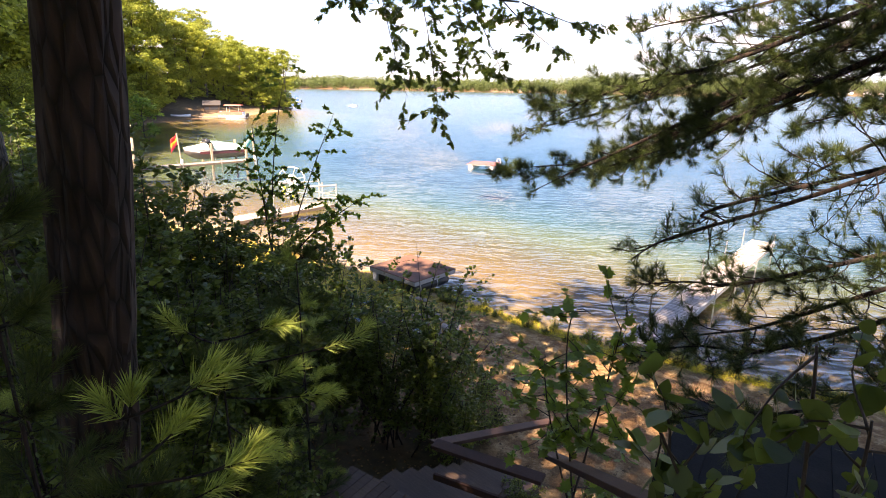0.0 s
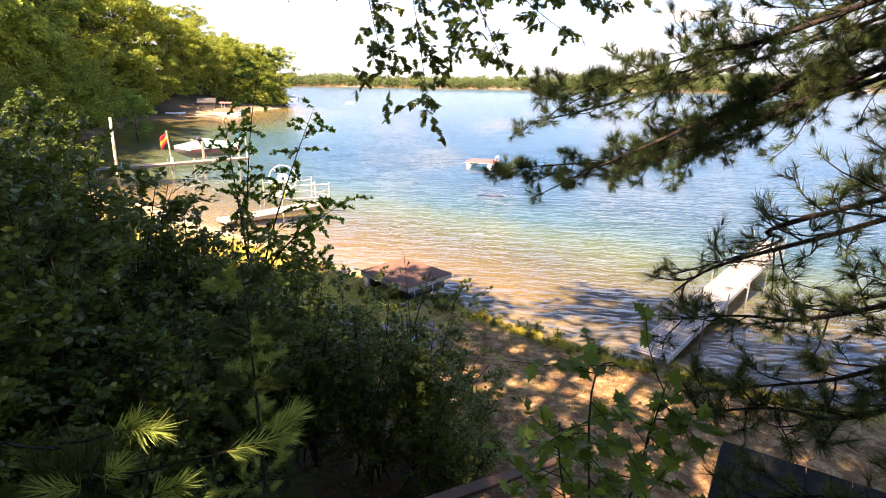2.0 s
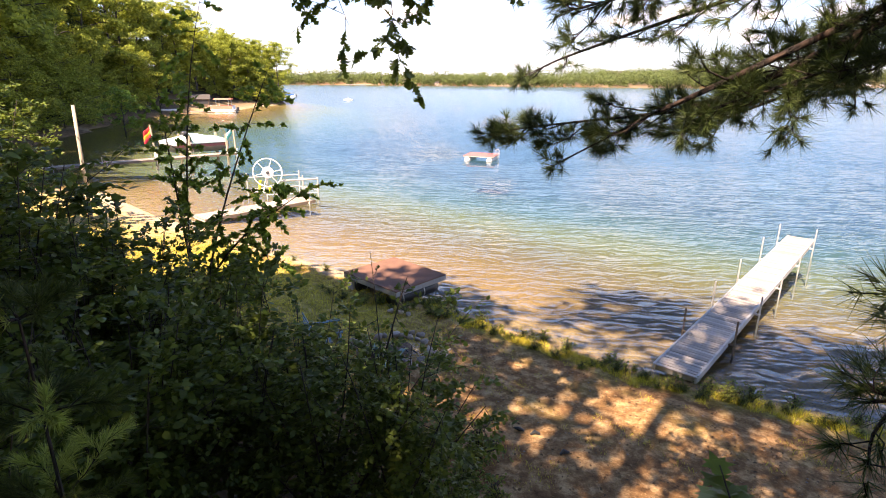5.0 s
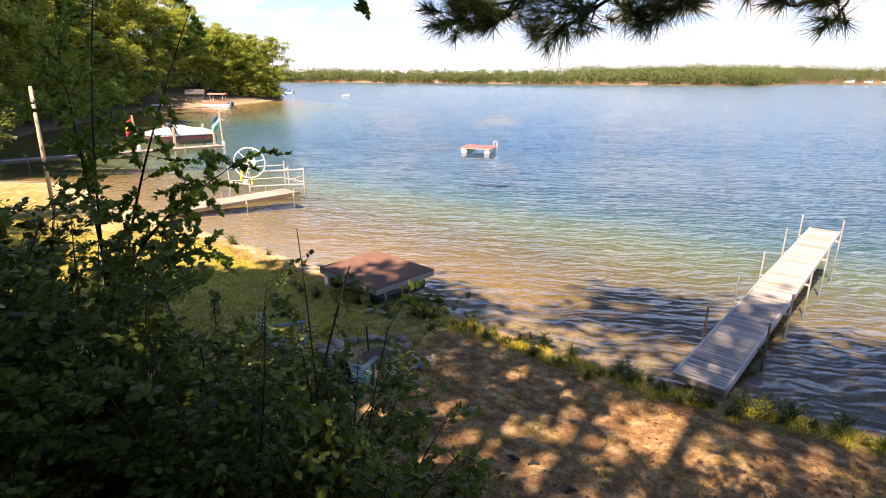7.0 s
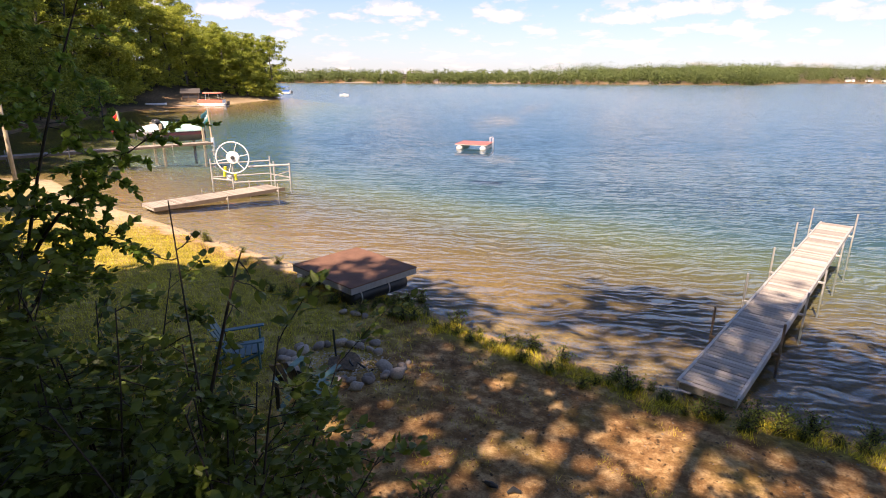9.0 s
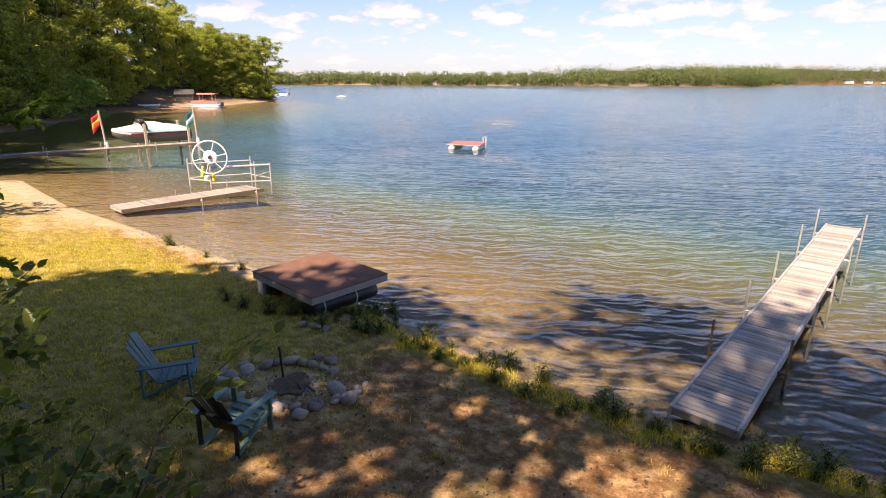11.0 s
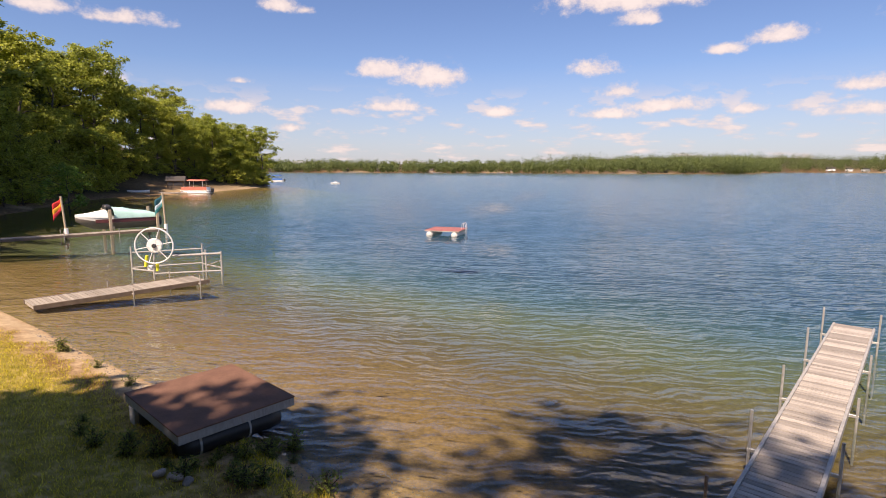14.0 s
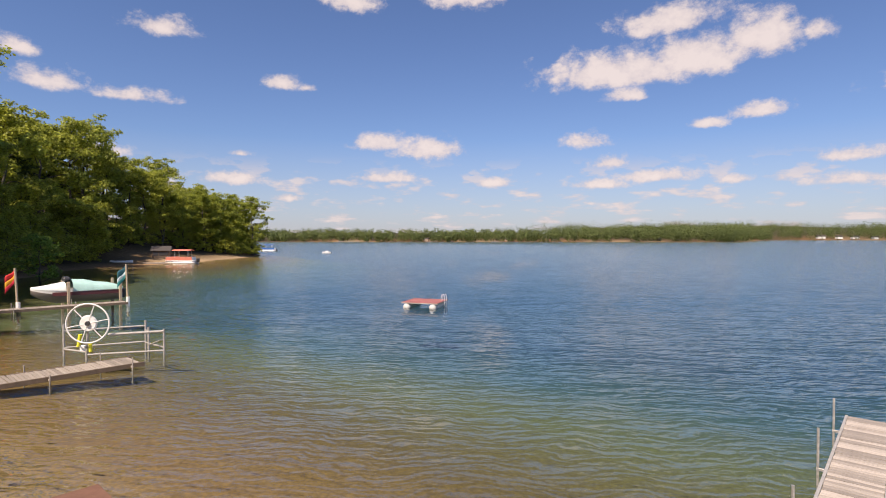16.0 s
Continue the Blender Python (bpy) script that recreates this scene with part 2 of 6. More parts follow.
def water_material():
    mat, nt, bsdf = material("water")
    nt.nodes.remove(bsdf)
    pos = coords(nt, (1, 1, 1), True)

    def vec(op, a, second=None):
        n = nt.nodes.new("ShaderNodeVectorMath")
        n.operation = op
        nt.links.new(a, n.inputs[0])
        if isinstance(second, tuple):
            n.inputs[1].default_value = second
        elif second is not None:
            nt.links.new(second, n.inputs[1])
        return n

    def noise_vec(vector, scale, detail):
        n = node(nt, "ShaderNodeTexNoise", Scale=scale, Detail=detail, Roughness=0.55)
        nt.links.new(vector, n.inputs["Vector"])
        return vec("SUBTRACT", n.outputs["Color"], (0.5, 0.5, 0.5)).outputs[0]

    # short-crested wind waves: trains of ripples whose crests are bent by slow noise
    bent = vec("ADD", pos, vec("SCALE", noise_vec(pos, 0.55, 2)).outputs[0])
    bent.inputs[1].links[0].from_node.inputs["Scale"].default_value = 1.5
    bent = bent.outputs[0]
    total = vec("MULTIPLY", noise_vec(vec("MULTIPLY", pos, (0.8, 2.4, 1)).outputs[0], 3.8, 3), (0.38, 0.76, 0.0)).outputs[0]
    # longer broken chop that shows far out, and gusts that roughen whole patches
    for stretch, scale, size in (((0.45, 1.5, 1), 1.5, (0.22, 0.5, 0.0)), ((0.5, 1.2, 1), 0.3, (0.08, 0.16, 0.0))):
        total = vec("ADD", total, vec("MULTIPLY", noise_vec(vec("MULTIPLY", pos, stretch).outputs[0], scale, 2), size).outputs[0]).outputs[0]
    for length, turn, size, shift in ((0.16, -17, 0.07, 0.3), (0.22, 12, 0.1, 1.1), (0.3, -6, 0.11, 2.3), (0.41, 11, 0.08, 4.0), (0.6, -11, 0.075, 5.2), (1.0, 5, 0.06, 0.7)):
        kx, ky = math.sin(radians(turn)), math.cos(radians(turn))
        k = 2 * math.pi / length
        dot = vec("DOT_PRODUCT", bent, (kx * k, ky * k, 0.0)).outputs["Value"]
        add = nt.nodes.new("ShaderNodeMath")
        add.operation = "ADD"
        nt.links.new(dot, add.inputs[0])
        add.inputs[1].default_value = shift
        cos = nt.nodes.new("ShaderNodeMath")
        cos.operation = "COSINE"
        nt.links.new(add.outputs[0], cos.inputs[0])
        comb = nt.nodes.new("ShaderNodeCombineXYZ")
        for axis_, q in ((0, kx), (1, ky)):
            s = nt.nodes.new("ShaderNodeMath")
            s.operation = "MULTIPLY"
            s.inputs[1].default_value = q * size
            nt.links.new(cos.outputs[0], s.inputs[0])
            nt.links.new(s.outputs[0], comb.inputs[axis_])
        total = vec("ADD", total, comb.outputs[0]).outputs[0]
    # the far sides of the waves are hidden behind their crests
    parts = nt.nodes.new("ShaderNodeSeparateXYZ")
    nt.links.new(vec("ADD", total, (0.0, -0.03, 1.0)).outputs[0], parts.inputs[0])
    place = nt.nodes.new("ShaderNodeSeparateXYZ")
    nt.links.new(pos, place.inputs[0])
    crest = node(nt, "ShaderNodeMapRange")
    for k, v in (("From Min", 24.0), ("From Max", 62.0), ("To Min", 0.12), ("To Max", -0.015)):
        crest.inputs[k].default_value = v
    nt.links.new(place.outputs[1], crest.inputs["Value"])
    least = nt.nodes.new("ShaderNodeMath")
    least.operation = "MINIMUM"
    nt.links.new(parts.outputs[1], least.inputs[0])
    nt.links.new(crest.outputs[0], least.inputs[1])
    joined = nt.nodes.new("ShaderNodeCombineXYZ")
    for k, o in ((0, parts.outputs[0]), (1, least.outputs[0]), (2, parts.outputs[2])):
        nt.links.new(o, joined.inputs[k])
    total = joined.outputs[0]
    b = nt.nodes.new("ShaderNodeVectorMath")
    b.operation = "NORMALIZE"
    nt.links.new(total, b.inputs[0])
    fr = node(nt, "ShaderNodeFresnel", IOR=1.45)
    gl = node(nt, "ShaderNodeBsdfGlossy", Roughness=0.03)
    gl.inputs["Color"].default_value = (0.92, 0.94, 0.96, 1)
    tr = nt.nodes.new("ShaderNodeBsdfTransparent")
    tr.inputs["Color"].default_value = (0.83, 0.9, 0.87, 1)
    mx = nt.nodes.new("ShaderNodeMixShader")
    nt.links.new(b.outputs[0], fr.inputs["Normal"])
    nt.links.new(b.outputs[0], gl.inputs["Normal"])
    nt.links.new(fr.outputs[0], mx.inputs[0])
    nt.links.new(tr.outputs[0], mx.inputs[1])
    nt.links.new(gl.outputs[0], mx.inputs[2])
    nt.links.new(mx.outputs[0], nt.nodes["Material Output"].inputs["Surface"])
    return mat


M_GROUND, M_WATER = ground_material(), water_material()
M_BARK = bark_material("pine_bark", (0.016, 0.010, 0.007), (0.064, 0.035, 0.022))
M_BARK2 = bark_material("grey_bark", (0.06, 0.05, 0.04), (0.2, 0.17, 0.14), 9)
M_TWIG = plain("twig", (0.05, 0.036, 0.026), 0.9)
M_FOREST = leaf_material("forest_leaves", (0.075, 0.105, 0.02), (0.38, 0.415, 0.07), (0.52, 0.54, 0.07), 0.42)
M_FAR = leaf_material("far_leaves", (0.04, 0.066, 0.02), (0.125, 0.155, 0.045), (0.19, 0.22, 0.04), 0.3)
M_SHRUB = leaf_material("shrub_leaves", (0.034, 0.062, 0.016), (0.135, 0.18, 0.04), (0.28, 0.34, 0.045), 0.36, 0.34)
M_OAK = leaf_material("oak_leaves", (0.03, 0.055, 0.013), (0.11, 0.15, 0.033), (0.24, 0.3, 0.035), 0.4, 0.4)
M_MAPLE = leaf_material("maple_leaves", (0.07, 0.125, 0.025), (0.18, 0.28, 0.05), (0.36, 0.48, 0.055), 0.42, 0.4)
M_NEEDLE = leaf_material("pine_needles", (0.024, 0.044, 0.015), (0.09, 0.122, 0.034), (0.15, 0.19, 0.04), 0.25, 0.45)
# new growth, its colour raised further to stand for sun on the tufts
M_SPRIG = leaf_material("sunlit_young_needles", (0.22, 0.3, 0.07), (0.45, 0.52, 0.14), (0.4, 0.5, 0.06), 0.35, 0.4)
M_WEED = leaf_material("weed_leaves", (0.05, 0.075, 0.015), (0.2, 0.235, 0.045), (0.34, 0.38, 0.05), 0.4, 0.5)
M_GRASS = leaf_material("grass_blades", (0.19, 0.17, 0.02), (0.78, 0.66, 0.085), (0.78, 0.66, 0.05), 0.4, 0.5)
M_TANBOARD = plain("tan_boards", (0.33, 0.285, 0.235), 0.85, 0, 0.28, 3.0, 0.4, (1, 14, 4), 0.3)
M_BOARD = plain("grey_boards", (0.42, 0.37, 0.32), 0.85, 0, 0.32, 3.0, 0.4, (1, 14, 4), 0.4)
M_OLDBEAM = plain("dark_old_beam", (0.17, 0.125, 0.09), 0.9, 0, 0.3, 4.0, 0.3)
M_LIFT = plain("dull_lift_metal", (0.42, 0.4, 0.37), 0.6, 0.2, 0.25, 9)
M_BEAM = plain("weathered_beam", (0.36, 0.32, 0.28), 0.85, 0, 0.3, 4.0, 0.3)
M_GALV = plain("galvanised_steel", (0.55, 0.53, 0.5), 0.45, 0.6, 0.25, 12)
M_RUST = plain("rusty_pipe", (0.23, 0.16, 0.11), 0.75, 0.3, 0.4, 14)
M_ALU = plain("pale_aluminium", (0.72, 0.72, 0.72), 0.4, 0.4, 0.12, 8)


# ---- mesh helpers ----
rng = np.random.default_rng(7)


def mesh_np(name, verts, faces, smooth=False):
    me = bpy.data.meshes.new(name)
    me.from_pydata(np.asarray(verts).tolist(), [], faces if isinstance(faces, list) else faces.tolist())
    if smooth:
        me.polygons.foreach_set("use_smooth", [True] * len(me.polygons))
    me.update()
    return me


def part_np(name, verts, faces, mat, parent=None, label="", smooth=False):
    me = mesh_np(name, verts, faces, smooth)
    me.materials.append(mat)
    ob = new(name, me)
    if parent is not None:
        ob.parent = parent
    if label:
        tagged(ob, label)
    return ob


def part(name, bm, mat, parent=None, label="", smooth=False):
    me = bpy.data.meshes.new(name)
    bmesh.ops.recalc_face_normals(bm, faces=bm.faces)
    bm.to_mesh(me)
    bm.free()
    if smooth:
        me.polygons.foreach_set("use_smooth", [True] * len(me.polygons))
    me.materials.append(mat)
    ob = new(name, me)
    if parent is not None:
        ob.parent = parent
    if label:
        tagged(ob, label)
    return ob


def thing(name, m, label, category, group="", kind=""):
    ob = new(name)
    ob.empty_display_size = 0.2
    ob.matrix_world = m
    return tagged(ob, label, category, group, kind)


def box(bm, x0, x1, y0, y1, z0, z1, bevel=0.0):
    r = bmesh.ops.create_cube(bm, size=1, matrix=Matrix.Translation(((x0 + x1) / 2, (y0 + y1) / 2, (z0 + z1) / 2)) @ Matrix.Diagonal((x1 - x0, y1 - y0, z1 - z0, 1)))
    if bevel:
        edges = list({e for v in r["verts"] for e in v.link_edges})
        bmesh.ops.bevel(bm, geom=edges, offset=bevel, segments=1, affect="EDGES")
    return bm


def boxed(x0, x1, y0, y1, z0, z1, bevel=0.0):
    return box(bmesh.new(), x0, x1, y0, y1, z0, z1, bevel)


def tube_np(points, radii, seg=6):
    """Rings along a line of points: vertices and faces."""
    p = np.asarray(points, float)
    r = np.broadcast_to(np.asarray(radii, float), (len(p),))
    t = np.gradient(p, axis=0)
    t /= np.linalg.norm(t, axis=1)[:, None] + 1e-9
    ref = np.where(np.abs(t[:, 2:3]) > 0.9, np.array([[1.0, 0, 0]]), np.array([[0, 0, 1.0]]))
    a = np.cross(t, ref)
    a /= np.linalg.norm(a, axis=1)[:, None] + 1e-9
    b = np.cross(t, a)
    ang = np.linspace(0, 2 * math.pi, seg, endpoint=False)
    v = p[:, None] + r[:, None, None] * (np.cos(ang)[None, :, None] * a[:, None] + np.sin(ang)[None, :, None] * b[:, None])
    f = []
    for i in range(len(p) - 1):
        for j in range(seg):
            k = (j + 1) % seg
            f.append((i * seg + j, i * seg + k, (i + 1) * seg + k, (i + 1) * seg + j))
    f.append(tuple(range(seg))[::-1])
    f.append(tuple((len(p) - 1) * seg + j for j in range(seg)))
    return v.reshape(-1, 3), f


class Mass:
    """Collects vertices and faces for one mesh."""
    def __init__(self):
        self.v, self.f, self.n = [], [], 0

    def add(self, v, f):
        self.v.append(np.asarray(v))
        self.f += [tuple(i + self.n for i in q) for q in f]
        self.n += len(v)

    def tube(self, points, radii, seg=6):
        self.add(*tube_np(points, radii, seg))

    def part(self, name, mat, parent=None, label="", smooth=True):
        return part_np(name, np.concatenate(self.v), self.f, mat, parent, label, smooth)


def unit(a):
    return a / (np.linalg.norm(a, axis=-1, keepdims=True) + 1e-9)


def leaves_np(pos, along, normal, length, width, outline=((0, 0), (0.45, 0.5), (1, 0), (0.45, -0.5)), fold=0.12):
    """One small folded blade at each place: along its length, square to normal. outline: (along, across) round the blade."""
    pos, along, normal = np.asarray(pos), unit(np.asarray(along)), np.asarray(normal)
    side = unit(np.cross(normal, along))
    up = unit(np.cross(along, side))
    length, width = np.broadcast_to(length, len(pos)), np.broadcast_to(width, len(pos))
    k = len(outline)
    o = np.array(outline)
    v = (pos[:, None] + o[None, :, 0, None] * length[:, None, None] * along[:, None]
         + o[None, :, 1, None] * width[:, None, None] * side[:, None]
         - (np.abs(o[None, :, 1, None]) * 2 * fold + o[None, :, 0, None] ** 2 * 0.12) * length[:, None, None] * up[:, None] * -1)
    f = np.arange(len(pos) * k).reshape(-1, k)
    return v.reshape(-1, 3), f


def scatter_dirs(n, up=0.0):
    d = unit(rng.normal(size=(n, 3)))
    d[:, 2] += up
    return unit(d)


# ---- the ground, one sheet from the yard under the lake to the far hills ----
SHORE = [(-492.5, 736.1), (-452.7, 473.6), (-262, 304.3), (-140, 258), (-100, 226), (-72, 188), (-61.5, 170), (-60.5, 163), (-64, 154), (-59, 136), (-57, 121.3), (-66.3, 113.6), (-64.6, 98.5), (-57, 84.2),
         (-52.2, 72.4), (-47.8, 59.1), (-42.5, 46.9), (-33.9, 40.8), (-23.1, 40.2), (-15.5, 34.5), (-9.7, 31.1), (-6, 28.8), (-3.2, 27.2), (-0.3, 25.4), (1.6, 24.1), (2.9, 23), (4.5, 22), (5.7, 21.4),
         (6.8, 20.7), (8.2, 20.1), (9.8, 19.5), (14.6, 17.9), (24, 15), (53.5, 6.6), (120.1, -8.9), (221.9, -98.1), (588, -111.2), (999.4, 260), (1318.1, 669.3), (1448.3, 1091.7), (1272.5, 1420.9),
         (969.7, 1458.5), (696.1, 1436.6), (511.8, 1134.4), (359.8, 850.4), (159.3, 805.4), (-85.9, 794.2), (-306.2, 780.9)]


def lake_distance(x, y):
    """Metres to the water's edge; positive on land."""
    s = np.array(SHORE, float)
    best, inside = np.full(x.shape, 1e9), np.zeros(x.shape, bool)
    for (ax, ay), (bx, by) in zip(s, np.roll(s, -1, 0)):
        t = np.clip(((x - ax) * (bx - ax) + (y - ay) * (by - ay)) / ((bx - ax) ** 2 + (by - ay) ** 2), 0, 1)
        best = np.minimum(best, np.hypot(x - ax - t * (bx - ax), y - ay - t * (by - ay)))
        cross = (ay > y) != (by > y)
        inside ^= cross & (x < (bx - ax) * (y - ay) / (by - ay + 1e-12) + ax)
    return np.where(inside, -best, best)


def wobble(x, y, f, seed):
    return (np.sin(x * f + seed) * np.cos(y * f * 1.13 + seed * 2.1) + 0.5 * np.sin(x * f * 2.3 + y * f * 1.7 + seed * 3.3)) / 1.5


def ground_height(x, y):
    x, y = np.asarray(x, float), np.asarray(y, float)
    d = lake_distance(x, y)
    near = np.interp(d, [-200, -66, -44, -27, -15.5, -7.7, -3.3, -1.1, 0, 0.5, 1.5, 5.5, 9.9, 13.2, 17.6, 22, 28, 44, 88], [-12, -6, -4.2, -2.9, -1.5, -0.75, -0.36, -0.14, 0.0, 0.1, 0.22, 0.6, 1.0, 1.75, 3.5, 4.7, 5.4, 6.6, 9])
    hill = np.interp(d, [-200, -60, -40, -25, -14, -7, -3, -1, 0, 2, 8, 20, 45, 90, 300], [-12, -6, -4.2, -2.9, -1.5, -0.75, -0.36, -0.14, 0.0, 0.6, 2.0, 6.5, 13, 15, 15])
    far = np.interp(d, [-200, 0, 5, 60, 200, 500, 900], [-12, 0, 1, 4, 9, 14, 20]) * np.where(x > 450, 2.4, 1.0) * (1 + 0.25 * wobble(x, y, 0.006, 1.0))
    w = np.clip((y - 42) / 18, 0, 1)
    far_w = np.clip((y - 330) / 120, 0, 1)
    beach = np.clip(1 - np.hypot(x + 62, y - 126) / 22, 0, 1)
    z = near * (1 - w) + hill * w * (1 - 0.75 * beach)
    z = z * (1 - far_w) + far * far_w
    land = np.clip(d / 1.5, 0, 1)
    return z + land * (0.035 * wobble(x, y, 2.1, 0.3) + 0.05 * wobble(x, y, 0.7, 2.0)) * (y < 60)


def axis(fine0, fine1, step, lo, hi, grow=1.16):
    a = list(np.arange(fine0, fine1, step))
    s, v, left = step, fine0, []
    while v > lo:
        s *= grow
        v -= s
        left.append(v)
    s, v = step, a[-1]
    while v < hi:
        s *= grow
        v += s
        a.append(v)
    return np.array(left[::-1] + a)


def build_ground():
    xs, ys = axis(-19, 17, 0.2, -2600, 2600), axis(4, 38, 0.2, -900, 3200)
    gx, gy = np.meshgrid(xs, ys)
    z = ground_height(gx, gy)
    nx, ny = len(xs), len(ys)
    i = (np.arange(ny - 1)[:, None] * nx + np.arange(nx - 1)[None]).ravel()
    f = np.stack([i, i + 1, i + nx + 1, i + nx], 1)
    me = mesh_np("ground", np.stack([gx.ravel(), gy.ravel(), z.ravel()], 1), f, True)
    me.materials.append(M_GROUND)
    d = lake_distance(gx, gy)
    rag = wobble(gx, gy, 1.9, 4.0) + 0.6 * wobble(gx, gy, 5.1, 1.0)
    # sand: a strip along the water and the open beach; grass: the yard beyond the raft and a fringe on the bank
    left = np.clip((-gx + 2.4 + 0.31 * (gy - 21.9)) / 3.35, 0, 1)
    sand = np.clip(1.2 - np.abs(d - 0.2) / 0.7 + 0.5 * rag, 0, 1) * np.clip(left + 0.45, 0, 1)
    sand = np.maximum(sand, np.clip((-gx - 9.3) / 3.5, 0, 1) * np.clip(1.6 - d / 3.2 + 0.5 * rag, 0, 1) * (gy < 60))
    sand = np.maximum(sand, np.clip(1.3 - np.hypot(gx + 60, gy - 130) / 10, 0, 1))
    sand = np.maximum(sand, (gy > 700) * np.clip(0.3 - d / 2.5, 0, 1) * (wobble(gx, gy, 0.031, 2.0) > 0.25))
    grass = np.clip(left * 1.3 + 0.4 * rag, 0, 1) * np.clip((d - 0.9) / 0.8, 0, 1) * (gy > 17) * (gy < 44) * np.clip((13 - d) / 3, 0, 1) * (1 - 0.55 * sand)
    fringe = np.clip(1.15 - np.abs(d - 0.75) / 0.45 + 0.45 * rag, 0, 1) * (1 - left) * (gy < 40)
    wood = np.clip((d - 7.2 + 1.0 * rag) / 2.0, 0, 1) * np.where(gy < 44, np.clip((np.maximum(17.2 - gy, -gx - 11.6) + rag) / 2, 0, 1), 1) * (1 - np.clip(1.4 - np.hypot(gx + 60, gy - 130) / 10, 0, 1))
    wood = np.maximum(wood, (gy > 39) * (gx < -16) * (gy < 330) * np.clip((d - 0.1) / 0.8, 0, 1) * (1 - np.clip(1.4 - np.hypot(gx + 60, gy - 130) / 10, 0, 1)))
    wood = np.maximum(wood, (gy > 330) * np.clip((d + 8) / 1.5, 0, 1) * (1 - sand))
    for n, a in (("sand", sand), ("grass", np.maximum(grass, fringe * 0.9)), ("wood", wood)):
        me.attributes.new(n, "FLOAT", "POINT").data.foreach_set("value", a.ravel().astype(np.float32))
    ob = new("ground", me)
    tagged(ob, "sandy yard with leaf litter sloping into a clear lake", "ground", "", "structure")


build_ground()


def build_water():
    xs, ys = axis(-20, 20, 2.0, -2500, 2500, 1.3), axis(10, 60, 2.0, -300, 2600, 1.3)
    gx, gy = np.meshgrid(xs, ys)
    nx, ny = len(xs), len(ys)
    i = (np.arange(ny - 1)[:, None] * nx + np.arange(nx - 1)[None]).ravel()
    f = np.stack([i, i + 1, i + nx + 1, i + nx], 1)
    ob = part_np("water", np.stack([gx.ravel(), gy.ravel(), 0 * gx.ravel()], 1), f, M_WATER)
    tagged(ob, "clear blue lake water with small wind ripples", "water", "", "structure")


build_water()


def gz(x, y):
    return float(ground_height(np.array([x]), np.array([y]))[0])


# ---- trees ----
def limb(start, direction, length, bend=0.15, n=6, droop=0.0):
    pts, d = [np.array(start, float)], unit(np.array(direction, float))
    for i in range(n):
        d = unit(d + rng.normal(size=3) * bend + np.array([0, 0, -droop]))
        pts.append(pts[-1] + d * length / n)
    return np.array(pts)


def broadleaf_tree(height, spread, clear, leaves, leaf, mat=None, clumps=70, bark=None):
    """A trunk with limbs and a crown of leaf clumps in uneven tiers; its base at the origin."""
    root = thing("tree", Matrix(), "", "tree")
    wood = Mass()
    lean = rng.normal(size=2) * 0.03 * height
    trunk = np.array([[lean[0] * t ** 2, lean[1] * t ** 2, height * 0.9 * t - 0.3 * (t == 0)] for t in np.linspace(0, 1, 9)])
    trunk[1:-1, :2] += rng.normal(size=(7, 2)) * 0.012 * height
    r0 = height * 0.013 + 0.03
    wood.tube(trunk, r0 * (1 - 0.88 * np.linspace(0, 1, 9)) * (1 + 0.4 * (np.linspace(0, 1, 9) < 0.03)), 8)
    centres = []
    for i in range(14):
        t = clear + (0.95 - clear) * (i + rng.random()) / 14
        base = np.array([np.interp(t * height, trunk[:, 2], trunk[:, k]) for k in range(3)])
        a = i * 2.4 + rng.random()
        reach = spread * (0.35 + 0.75 * math.sin(math.pi * min(1, (t - clear) / (1.02 - clear) * 0.8 + 0.25))) * (0.75 + 0.5 * rng.random())
        pts = limb(base, (math.cos(a), math.sin(a), 0.25 + 0.6 * t * rng.random()), reach, 0.12)
        wood.tube(pts, np.linspace(r0 * 0.32, 0.02, len(pts)), 5)
        for q in (0.45, 0.7, 0.88, 1.0):
            centres.append(pts[int(q * (len(pts) - 1))] + rng.normal(size=3) * 0.35)
    centres = np.array(centres)
    extra = centres[rng.integers(0, len(centres), max(1, clumps - len(centres)))] + rng.normal(size=(max(1, clumps - len(centres)), 3)) * np.array([0.9, 0.9, 0.6]) * spread * 0.2
    centres = np.concatenate([centres, extra])
    per = leaves // len(centres)
    size = spread * (0.1 + 0.12 * rng.random(len(centres)))
    d = scatter_dirs(per * len(centres))
    rad = rng.random(len(d)) ** 0.45
    off = d * rad[:, None] * np.repeat(size, per)[:, None] * np.array([1.25, 1.25, 0.62])
    pos = np.repeat(centres, per, 0) + off
    nrm = unit(off * 0.8 + rng.normal(size=off.shape) * 0.35 + np.array([0, 0, 0.55]))
    along = unit(np.cross(nrm, rng.normal(size=off.shape)) + np.array([0, 0, -0.25]))
    s = leaf * (0.6 + 0.8 * rng.random(len(pos)))
    v, f = leaves_np(pos, along, nrm, s, s * 0.75, ((0, 0), (0.42, 0.5), (1, 0.04), (0.5, -0.5)))
    wood.part("trunk", bark or M_BARK2, root)
    part_np("crown", v, f, mat or M_FOREST, root)
    return root


